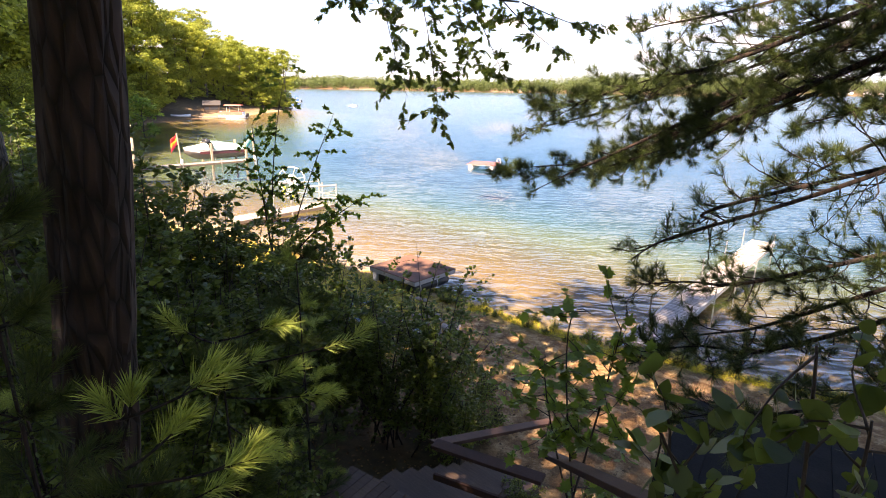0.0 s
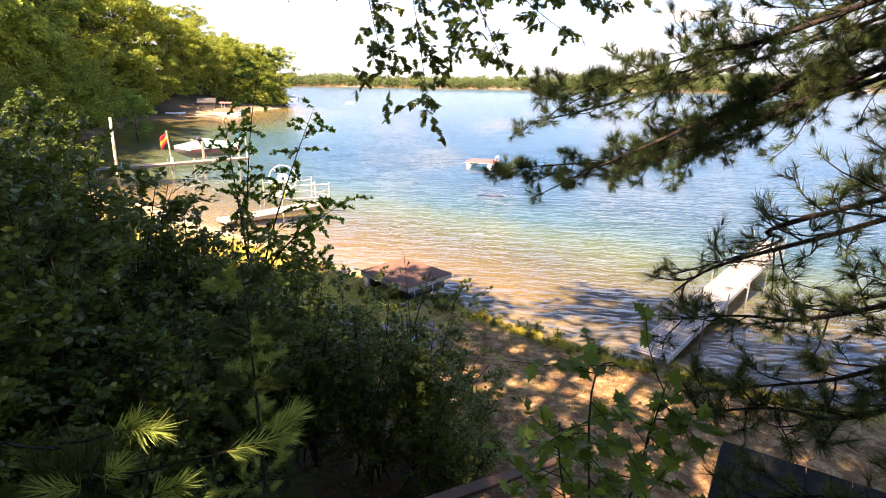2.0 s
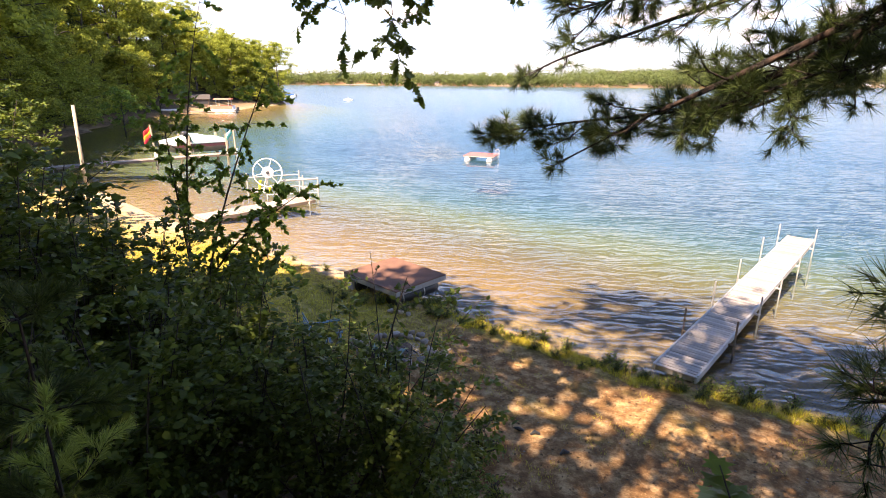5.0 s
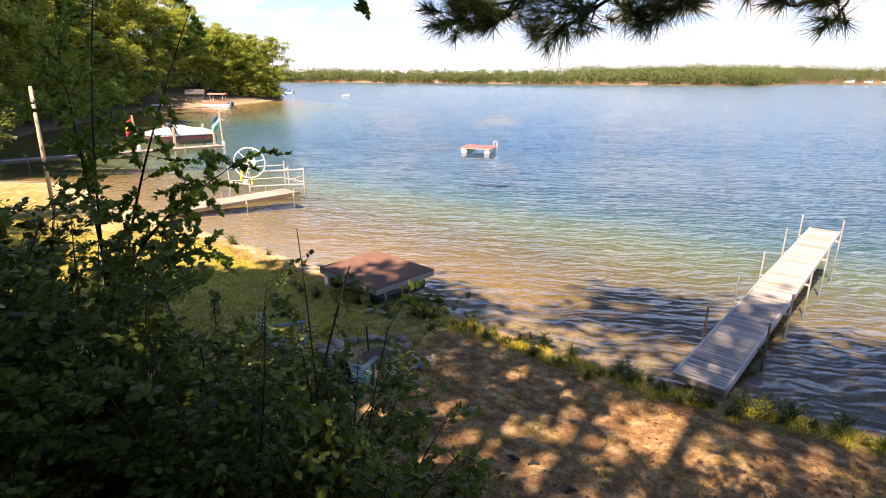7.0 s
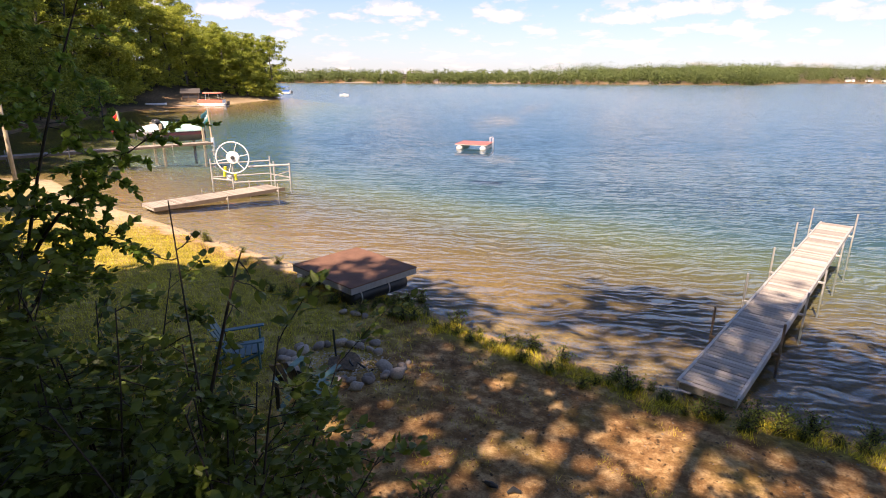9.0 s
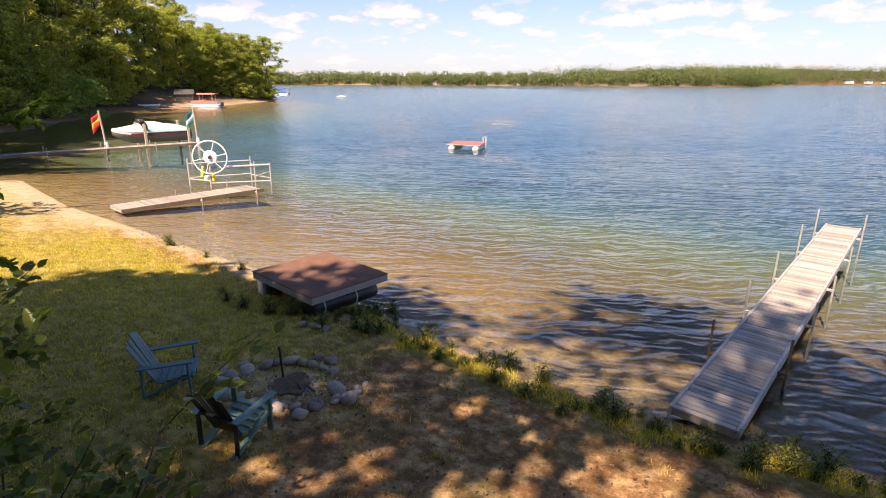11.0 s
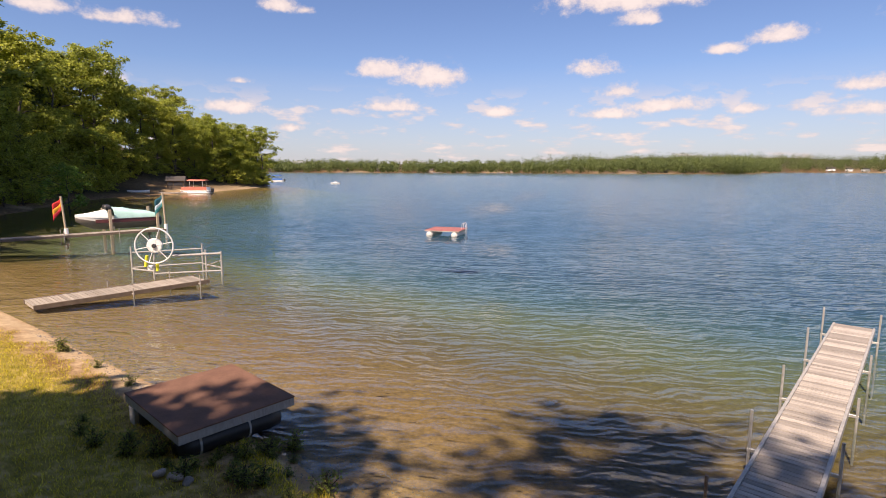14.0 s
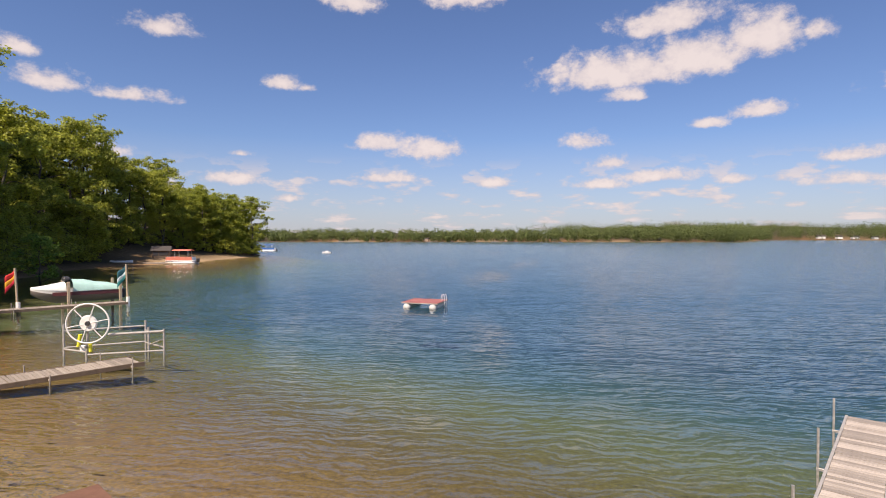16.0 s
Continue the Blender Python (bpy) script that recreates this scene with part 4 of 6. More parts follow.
OAK_LEAF = ((0, 0.03), (0.14, 0.16), (0.2, 0.1), (0.34, 0.36), (0.42, 0.14), (0.58, 0.5), (0.66, 0.18), (0.82, 0.34), (1, 0.0), (0.82, -0.34), (0.66, -0.18), (0.58, -0.5), (0.42, -0.14), (0.34, -0.36), (0.2, -0.1), (0.14, -0.16), (0, -0.03))
MAPLE_LEAF = ((0, 0.02), (0.08, 0.34), (0.3, 0.3), (0.34, 0.62), (0.52, 0.34), (0.66, 0.42), (0.64, 0.18), (1, 0), (0.64, -0.18), (0.66, -0.42), (0.52, -0.34), (0.34, -0.62), (0.3, -0.3), (0.08, -0.34), (0, -0.02))
ROUND_LEAF = ((0, 0), (0.06, 0.3), (0.3, 0.5), (0.6, 0.42), (0.85, 0.2), (1, 0), (0.85, -0.2), (0.6, -0.42), (0.3, -0.5), (0.06, -0.3))
OVAL_LEAF = ((0, 0), (0.22, 0.4), (0.55, 0.5), (1, 0), (0.55, -0.5), (0.22, -0.4))


def sprays(wood, base_pts, n_twigs, reach, per, droop, outward=None, thin=0.004):
    """Side twigs from a stem; returns places and ways of the leaves on them."""
    pos, way = [], []
    for i in range(n_twigs):
        u = (i + rng.random()) / n_twigs
        p = along_path(base_pts, [u])[0]
        d = unit(rng.normal(size=3) * np.array([1, 1, 0.45]) + (0 if outward is None else np.array(outward)))
        tw = limb(p, d, reach * (0.5 + 0.8 * rng.random()), 0.16, 5, droop)
        wood.tube(tw, np.linspace(thin, 0.0018, 6), 3)
        pos.append(along_path(tw, 0.2 + 0.8 * rng.random(per)))
        way.append(unit(np.tile(tw[-1] - tw[0], (per, 1)) / reach + rng.normal(size=(per, 3)) * 0.75))
    return np.concatenate(pos), np.concatenate(way)


def leaf_normals(n, tilt=0.5):
    return unit(rng.normal(size=(n, 3)) * tilt + np.array([0, 0, 1]))


def build_oak_branch():
    """An oak behind the yard; one leafy branch hangs down into the view."""
    ox, oy = -5.8, 11.87
    g = gz(ox, oy)
    root = thing("oak_tree", Matrix(), "oak with a lobed-leaf branch hanging over the view", "tree")
    wood = Mass()
    t = np.linspace(0, 1, 9)
    wood.tube(np.c_[ox - 0.4 * t, oy + 0.5 * t, g - 0.3 + 17 * t], 0.24 - 0.15 * t, 10)
    wood.part("trunk", M_BARK2, root)
    limbw = Mass()
    stem = smooth_path([(ox - 0.2, oy + 0.2, 11.4), (-3.27, 13.54, 11.68), (-0.24, 14.3, 10.83), (1.35, 14.4, 9.84), (3.11, 14.78, 9.36)])
    limbw.tube(stem, np.linspace(0.07, 0.018, len(stem)), 6)
    P, W = [], []
    hang = [[(1.22, 14.42, 9.97), (1.4, 14.74, 9.06), (1.64, 14.17, 8.1), (1.67, 14.62, 7.32)], [(0.42, 14.36, 10.46), (0.61, 14.83, 9.33), (0.94, 14.21, 8.41), (1.17, 14.18, 7.7)],
            [(2.13, 14.37, 9.61), (2.45, 14.42, 8.91), (2.82, 14.07, 8.19), (3.01, 13.99, 7.81)], [(2.69, 14.73, 9.46), (3.24, 14.49, 8.92), (3.83, 14.14, 8.46)],
            [(3.11, 14.78, 9.36), (3.92, 14.61, 9.02), (4.55, 14.39, 8.81)], [(-0.23, 14.29, 10.7), (0.06, 14.3, 9.68), (-0, 14.82, 9.38)], [(1.61, 14.39, 9.85), (2.03, 14.83, 9.07), (2.27, 14.22, 8.11)]]
    for h in hang:
        h = smooth_path(h, 8)
        limbw.tube(h, np.linspace(0.012, 0.003, len(h)), 4)
        far = len(h) and h[-1][0] > 2.6
        p, w = sprays(limbw, h[1:], 12 if far else 27, 0.38 if far else 0.55, 11 if far else 13, 0.05)
        P.append(p)
        W.append(w)
    P, W = np.concatenate(P), np.concatenate(W)
    W[:, 2] -= 0.45
    s = 0.1 + 0.075 * rng.random(len(P))
    v, f = leaves_np(P, W, leaf_normals(len(P), 0.9), s, s * 0.8, OAK_LEAF, 0.08)
    b = limbw.part("branch", M_TWIG, root)
    part_np("leaves", v, f, M_OAK, b)
    crown_leaves(root, [(ox, oy, g + 12), (ox - 2, oy + 1.5, g + 10.5), (ox + 1.0, oy - 2.0, g + 12.5), (ox - 1.0, oy - 1.2, g + 11.0)], 2.2, 900, 0.24)


def crown_leaves(root, centres, radius, count, leaf, mat=None):
    """Clumps of leaves high overhead."""
    c = np.array(centres, float)
    sub = np.repeat(c, 12, 0) + rng.normal(size=(len(c) * 12, 3)) * radius * np.array([0.55, 0.55, 0.4])
    per = max(1, count // len(sub))
    off = scatter_dirs(per * len(sub)) * (rng.random(per * len(sub)) ** 0.5)[:, None] * radius * 0.42 * np.array([1.2, 1.2, 0.6])
    pos = np.repeat(sub, per, 0) + off
    s = leaf * (0.6 + 0.8 * rng.random(len(pos)))
    nrm = leaf_normals(len(pos), 0.6)
    v, f = leaves_np(pos, np.cross(nrm, rng.normal(size=pos.shape)), nrm, s, s * 0.75, OVAL_LEAF)
    return part_np("crown", v, f, mat or M_FOREST, root)


build_oak_branch()


def build_shade_trees(spots):
    """Tall trees added out of view behind and beside the way, so that their crowns shade the yard."""
    for x, y, h, low, r, n, leaf in spots:
        g = gz(x, y)
        root = thing("shade_tree", Matrix(), "unseen tall hardwood added on the slope to shade the yard", "tree", "trees on the slope")
        wood = Mass()
        t = np.linspace(0, 1, 9)
        lean = rng.normal(size=2) * 0.4
        wood.tube(np.c_[x + lean[0] * t, y + lean[1] * t, g - 0.3 + h * 0.92 * t], (0.25 - 0.18 * t) * min(1, h / 16), 9)
        cs = []
        for i in range(8):
            a = i * 2.4 + rng.random()
            b = np.array([x, y, g + h * (low + (0.92 - low) * i / 8)])
            e = limb(b, (math.cos(a), math.sin(a), 0.4), r * (0.8 + 0.4 * rng.random()), 0.1)
            wood.tube(e, np.linspace(0.08, 0.02, 7), 5)
            cs += [e[-1], e[3]]
        wood.part("trunk", M_BARK2, root)
        crown_leaves(root, cs, r * 0.55, n, leaf)


# never in view: places, heights and leaf counts set by where shade is wanted
SHADE_TREES = ((-11.5, 6.6, 18.95, 0.48, 3.17, 2600, 0.41), (-7.4, 5.6, 24.8, 0.5, 2.68, 2000, 0.41), (-6, 7.2, 25.2, 0.8, 1.83, 900, 0.39), (-1, 5, 32.2, 0.76, 1.95, 900, 0.41), (1.3, 2.1, 31, 0.66, 2.93, 1500, 0.41), (7.4, 5.7, 27.1, 0.55, 2.68, 1100, 0.41),
               (13.5, 6.5, 25.8, 0.5, 3.42, 1500, 0.41), (18.9, 9.5, 24.5, 0.5, 3.66, 1700, 0.44), (4.2, 0.1, 27.1, 0.45, 3.66, 1300, 0.49), (-2.1, -0.8, 24.5, 0.42, 3.42, 650, 0.49), (9.3, -0.6, 21.9, 0.3, 4.15, 2000, 0.51),
               (-7.8, -0.5, 23.2, 0.36, 3.9, 1200, 0.51), (2.8, -5.5, 21.9, 0.2, 4.64, 2700, 0.61), (10.1, 3.5, 11.6, 0.3, 2.68, 1500, 0.37), (-15.2, 1.6, 20.6, 0.25, 4.15, 1200, 0.55), (16.6, 1.4, 20.6, 0.2, 4.39, 2600, 0.55),
               (-6.2, -7.3, 20.6, 0.15, 4.88, 2600, 0.67), (10.9, -6.9, 20.6, 0.12, 5.37, 2800, 0.67),
               (-6.8, 4.6, 11, 0.48, 2.6, 1375, 0.36), (-4.3, 7, 13, 0.62, 2, 1045, 0.34), (-9.6, 6.6, 11.5, 0.45, 2.8, 1265, 0.38), (3.6, 0.2, 12, 0.5, 2.4, 1155, 0.36), (6.6, 1.2, 12.5, 0.5, 2.4, 1155, 0.36),
               (-5, 0.6, 12.5, 0.5, 2.8, 1375, 0.38),
               (-11.8, 9.4, 17.2, 0.42, 2.7, 3000, 0.42), (-10, 11, 17, 0.42, 2.6, 3000, 0.42), (-8.2, 12.5, 16.9, 0.45, 2.5, 3000, 0.42), (-6.6, 13.6, 17, 0.52, 2.2, 2600, 0.4), (-3.2, 8.2, 19, 0.68, 1.9, 700, 0.34), (-1.5, 7.4, 20, 0.72, 1.8, 500, 0.34), (-2.1, 1.2, 12, 0.52, 2.2, 1100, 0.36), (2.2, 1.6, 14, 0.58, 1.9, 1300, 0.34))
build_shade_trees(SHADE_TREES)
kept_state = rng.bit_generator.state
# two more unseen trees, added only to shade the shrubs and near yard
build_shade_trees(((-3.0, 3.6, 17, 0.55, 2.4, 700, 0.34), (-1.5, 4.3, 17, 0.6, 2.0, 550, 0.34)))
rng.bit_generator.state = kept_state


def build_big_trunk():
    g = gz(0.6, 6.93)
    root = thing("pine_tree", Matrix(), "thick pine trunk with dark furrowed reddish bark", "tree")
    n, seg = 60, 28
    t = np.linspace(0, 1, n)
    ang = np.linspace(0, 2 * math.pi, seg, endpoint=False)
    z = g - 0.3 + 24 * t
    r = (0.235 - 0.15 * t)[:, None] * (1 + 0.05 * np.sin(ang * 9 + np.sin(z * 3)[:, None] * 2) + 0.035 * np.sin(ang * 17 + z[:, None] * 5) + 0.02 * rng.normal(size=(n, seg)))
    v = np.stack([0.67 + 0.11 * (z[:, None] - 7.47) + 0.02 * np.sin(z)[:, None] + r * np.cos(ang), 6.93 + r * np.sin(ang), np.repeat(z[:, None], seg, 1)], -1).reshape(-1, 3)
    f = [(i * seg + j, i * seg + (j + 1) % seg, (i + 1) * seg + (j + 1) % seg, (i + 1) * seg + j) for i in range(n - 1) for j in range(seg)]
    part_np("trunk", v, f, M_BARK, root, "", True)
    wood = Mass()
    at = []
    for i in range(22):
        a, h = i * 2.4, g + 16.0 + 7.6 * i / 22
        p = limb((0.67 + 0.11 * (h - 7.47), 6.93, h), (math.cos(a), math.sin(a), 0.15), 3.9 * (1.15 - i / 22), 0.06, 5)
        wood.tube(p, np.linspace(0.05, 0.012, 6), 4)
        at.append(along_path(p, rng.random(20) ** 0.6) + rng.normal(size=(20, 3)) * np.array([0.3, 0.3, 0.16]))
    at = np.concatenate(at)
    v, f = needles_np(at, scatter_dirs(len(at), 0.4), 14, 0.2, 0.03, 0.8)
    b = wood.part("upper_boughs", M_BARK, root)
    part_np("needles", v, f, M_NEEDLE, b)


build_big_trunk()


def brush_np(twig, rows, per, length, width, bare=0.3):
    """Needles standing round a twig and leaning towards its tip, as on a white pine's new shoots."""
    u = np.repeat(np.linspace(bare, 1.0, rows), per)
    p = along_path(twig, u)
    ahead = unit(twig[-1] - twig[-3])
    d = unit(ahead * (0.75 + 0.5 * u[:, None]) + unit(rng.normal(size=p.shape)) * 0.72)
    return leaves_np(p, d, rng.normal(size=p.shape), length * (0.85 + 0.25 * rng.random(len(p))), width, ((0, 0.5), (0.6, 0.4), (1, 0), (0, -0.5)), 0.0)


def pine_shoot(root, path, twigs, mat, length=0.1, rows=9, per=11, width=0.0026, bare=0.3):
    """One branch of a young pine with brushes of needles on its side shoots."""
    wood = Mass()
    wood.tube(path, np.linspace(0.008, 0.003, len(path)), 4)
    vs, fs, n = [], [], 0
    ends = [path]
    for j in range(twigs):
        q = along_path(path, [0.35 + 0.6 * (j + rng.random()) / twigs])[0]
        d = unit(path[-1] - path[0]) + rng.normal(size=3) * np.array([0.7, 0.7, 0.35])
        tw = limb(q, d + np.array([0, 0, 0.15]), 0.13 + 0.06 * rng.random(), 0.1, 4)
        wood.tube(tw, np.linspace(0.004, 0.0025, 5), 3)
        ends.append(tw)
    for k, tw in enumerate(ends):
        v, f = brush_np(tw, rows, per, length, width, 0.3 if k else bare)
        vs.append(v)
        fs.append(f + n)
        n += len(v)
    b = wood.part("branch", M_BARK, root)
    part_np("needles", np.concatenate(vs), np.concatenate(fs), mat, b)


def young_pine(x, y, top, whorls, reach, label, bright=0.3, arms=5):
    g = gz(x, y)
    height = top - g
    root = thing("young_pine", Matrix(), label, "tree", "young pines")
    wood = Mass()
    wood.tube([(x, y, g - 0.1), (x + 0.02, y, g + height * 0.5), (x, y, g + height)], [0.022, 0.015, 0.006], 6)
    wood.part("trunk", M_BARK, root)
    for i in range(whorls):
        h = g + height * (0.25 + 0.75 * i / (whorls - 1))
        for k in range(arms):
            a = k * 6.283 / arms + i * 0.6 + rng.random() * 0.3
            ln = reach * (1.15 - 0.8 * i / (whorls - 1)) * (0.7 + 0.5 * rng.random())
            p = limb((x, y, h), (math.cos(a), math.sin(a), 0.25), ln, 0.08, 5, -0.04)
            pine_shoot(root, p, 4, M_SPRIG if rng.random() < bright else M_NEEDLE)
    return root


def fresh_shoots(pine, x, y, tips):
    """Long new shoots of a young pine, each a brush of needles coloured pale as if sunlit."""
    for tip in tips:
        tip = np.array(tip)
        path = smooth_path([(x, y, tip[2] - 0.22), ((x + tip[0]) / 2, (y + tip[1]) / 2, tip[2] - 0.13), tip], 6)
        pine_shoot(pine, path, 1, M_SPRIG, 0.12, 7, 12, 0.0045, 0.74)


fresh_shoots(young_pine(1.17, 7.2, 6.11, 4, 0.26, "young white pine with new needle tufts coloured sunlit bright", 0.0, 4), 1.17, 7.2,
             ((1.61, 7.08, 6.57), (1.67, 7.19, 6.21), (2.05, 7.34, 6.37), (1.46, 7.12, 6.32), (1.94, 7, 6.16), (1.06, 6.97, 6.55), (1.54, 6.85, 5.81), (1.77, 6.7, 5.95)))
fresh_shoots(young_pine(1.5, 5.88, 6.27, 4, 0.22, "young white pine with new needle tufts coloured sunlit bright", 0.0, 4), 1.5, 5.87,
             ((1.93, 5.91, 6.91), (1.91, 5.88, 6.45), (1.55, 5.91, 6.79), (1.75, 5.92, 6.69), (2.07, 5.84, 6.61)))
young_pine(0.6, 9.98, 5.97, 7, 0.5, "young white pine with fresh tufts above the shrubs", 0.45)
young_pine(0.58, 6.33, 7.29, 8, 0.5, "young white pine standing in deep shade", 0.03, 5)
young_pine(-0.86, 7.69, 6.72, 7, 0.85, "young white pine standing in deep shade", 0.1, 4)


def shrub(height, radius, leaves, leaf, mat=None, outline=OVAL_LEAF, stems=9):
    """A many-stemmed shrub, base at the origin."""
    root = thing("shrub", Matrix(), "dense dark green leafy shrub on the slope", "shrub", "shrubs on the slope")
    wood = Mass()
    P, W = [], []
    for i in range(stems):
        a = rng.random() * 6.3
        s = radius * 0.95 * rng.random() ** 0.6
        top = np.array([math.cos(a) * s, math.sin(a) * s, height * (0.72 + 0.33 * rng.random()) * (1 - 0.3 * (s / radius) ** 2)])
        st = smooth_path([(0.15 * rng.normal(), 0.15 * rng.normal(), -0.15), top * np.array([0.35, 0.35, 0.45]), top], 8)
        wood.tube(st, np.linspace(0.014, 0.004, 8), 4)
        p, w = sprays(wood, st[2:], 14, radius * 0.42, max(2, leaves // (stems * 14)), 0.02)
        P.append(p)
        W.append(w)
    P, W = np.concatenate(P), np.concatenate(W)
    P = P + rng.normal(size=P.shape) * 0.03
    s = leaf * (0.6 + 0.7 * rng.random(len(P)))
    v, f = leaves_np(P, W * np.array([1, 1, 0.5]), leaf_normals(len(P), 0.55), s, s * 0.62, outline)
    wood.part("stem", M_TWIG, root)
    part_np("leaves", v, f, mat or M_SHRUB, root)
    return root


def build_shrubs():
    kinds = [shrub(3.0, 1.15, 6600, 0.07, None, OVAL_LEAF, 13), shrub(2.6, 1.1, 6200, 0.06, None, OVAL_LEAF, 13), shrub(3.1, 1.15, 6000, 0.082, None, ROUND_LEAF, 12), shrub(1.6, 0.85, 3600, 0.062, None, OVAL_LEAF, 10)]
    used = set()
    spots = [(1.75, 13.66, 0, 1.21), (1.59, 14.76, 3, 1.27), (0.83, 13.54, 1, 1.4), (0.14, 14.75, 0, 1.21), (-0.36, 13.74, 2, 1.21), (-1.54, 14.79, 0, 1.4), (-1.28, 13.27, 1, 1.46), (-2.73, 15.25, 2, 1.4), (-2.62, 13.88, 0, 1.59),
             (-4.13, 15.5, 1, 1.71), (-3.95, 13.94, 2, 1.65), (-5.45, 15.69, 0, 1.78), (-5.68, 14.22, 2, 1.84), (-7.06, 15.97, 1, 1.91), (-7.76, 14.7, 0, 1.91), (-9.01, 16.65, 2, 1.84), (-11.22, 18.01, 0, 1.91), (-12.6, 19.41, 1, 1.91),
             (-0.94, 12.33, 2, 1.21), (-2.05, 12.24, 1, 1.46), (-3.51, 12.4, 0, 1.65), (-1.28, 10.99, 0, 1.27), (-2.73, 10.74, 2, 1.46), (-0.98, 9.64, 1, 1.21), (-2.3, 9.19, 0, 1.4), (-0.02, 8.31, 3, 1.27), (0.36, 9.31, 3, 1.21), (-0.07, 10.22, 3, 1.27),
             (-1.2, 7.41, 1, 1.27), (0.43, 5.32, 3, 1.14), (-1.04, 5.75, 1, 1.14), (-13.5, 21.39, 2, 1.78), (-14.53, 23.64, 0, 1.78), (-16.37, 25.89, 1, 1.91), (-18.12, 28.56, 2, 2.03), (2.52, 14.31, 3, 0.76), (2.29, 13.18, 3, 0.95),
             (4.47, 9.28, 3, 1.02), (5.16, 8.05, 3, 1.4), (3.48, 11.51, 3, 0.64), (6.23, 7.73, 1, 1.14), (5.39, 9.62, 3, 1.27), (5.25, 7.09, 0, 0.76), (6.51, 6.83, 1, 1.02), (6.2, 8.96, 1, 0.95), (4.79, 6.58, 3, 1.08), (4.7, 10.74, 3, 0.89)]
    for x, y, k, s in spots:
        m = Matrix.LocRotScale((x, y, gz(x, y)), Euler((0, 0, rng.random() * 6.3)), None)
        if k in used:
            ob = copy_thing(kinds[k], m)
        else:
            ob = kinds[k]
            ob.matrix_world = m
            used.add(k)
        ob.scale = (s, s, s)


build_shrubs()


def sapling(name, label, stems, twigs, per, reach, leaf, mat, outline, tilt=0.6, droop=0.03, ratio=0.75, stem_r=0.03):
    """A slender young tree; each stem is a line of points from the ground up."""
    root = thing(name, Matrix(), label, "tree")
    wood = Mass()
    P, W = [], []
    for st in stems:
        st = smooth_path(st, 14)
        wood.tube(st, np.linspace(stem_r, 0.004, 14), 6)
        p, w = sprays(wood, st[4:], twigs, reach, per, droop, None, 0.006)
        P.append(p)
        W.append(w)
    P, W = np.concatenate(P), np.concatenate(W)
    s = leaf * (0.6 + 0.6 * rng.random(len(P)))
    v, f = leaves_np(P, W, leaf_normals(len(P), tilt), s, s * ratio, outline, 0.07)
    wood.part("stem", M_TWIG, root)
    part_np("leaves", v, f, mat, root)
    return root


g0 = gz(-2.75, 16.7)
sapling("sapling", "slender young hardwood with sparse small leaves above the shrubs", [
    [(-2.75, 16.7, g0 - 0.1), (-2.77, 16.82, 3.42), (-2.68, 17.1, 6.04), (-2.22, 17.24, 8.35)], [(-2.61, 16.68, 2.14), (-2.34, 16.89, 3.95), (-1.75, 17.11, 5.78), (-1.19, 17.38, 7.26)],
    [(-2.68, 16.77, 2.91), (-1.95, 16.8, 4.08), (-1.2, 16.91, 4.75), (-0.55, 16.99, 5.21)], [(-2.69, 16.8, 3.17), (-3.04, 17.13, 5.24), (-3.29, 17.37, 6.94)], [(-2.66, 16.74, 2.65), (-1.79, 16.63, 3.57), (-0.9, 16.6, 4.09)]],
    34, 42, 0.6, 0.088, M_MAPLE, ROUND_LEAF, 0.6)
g0 = gz(1.55, 13.99)
sapling("sapling", "thin bare-tipped sapling rising over the shrubs", [[(1.55, 13.99, g0 - 0.1), (1.49, 14.01, 3.28), (1.32, 14.22, 5.04)], [(1.48, 14.04, 3.52), (1.71, 14.13, 4.4), (1.81, 14.18, 4.73)]], 7, 5, 0.28, 0.09, M_OAK, OVAL_LEAF, 0.6, 0.0, 0.6, 0.014)
g0 = gz(3.95, 8.59)
sapling("maple_sapling", "young maple with bright green pointed leaves", [[(4.15, 8.7, g0 - 0.1), (3.69, 8.55, 4.41), (3.54, 8.6, 5.86), (3.72, 8.6, 6.1)], [(3.69, 8.53, 4.16), (3.46, 8.79, 4.99), (3.37, 8.66, 5.65)], [(3.69, 8.53, 4.16), (3.91, 8.67, 5.28), (3.98, 8.59, 6.01)]],
        18, 10, 0.5, 0.115, M_MAPLE, MAPLE_LEAF, 0.2, 0.0, 0.9, 0.012)
g0 = gz(4.94, 5.81)
sapling("basswood_sapling", "young basswood with broad heart-shaped leaves in shade", [[(4.22, 5.58, g0 - 0.1), (3.98, 5.77, 5.95), (3.88, 5.83, 7.2)], [(4.06, 5.78, 5.42), (3.71, 5.78, 6.33), (3.42, 5.79, 6.95)], [(4.06, 5.79, 5.56), (4.1, 5.82, 6.47), (4.04, 5.76, 7)], [(4.07, 5.75, 5.16), (3.78, 5.76, 5.94), (3.63, 5.77, 6.66)]],
        17, 8, 0.38, 0.09, M_SHRUB, ROUND_LEAF, 0.7, 0.05, 0.85, 0.014)


# ---- boat lift beside the short dock ----
M_WHITE = plain("white_paint", (0.8, 0.79, 0.76), 0.5, 0, 0.08, 6)
M_WOODPOST = plain("pale_wood_post", (0.45, 0.36, 0.25), 0.85, 0, 0.3, 7, 0.3, (4, 4, 1))
M_YELLOW = plain("yellow_foam", (0.75, 0.72, 0.05), 0.7)
M_DARKMETAL = plain("dark_metal", (0.08, 0.08, 0.085), 0.5, 0.6)


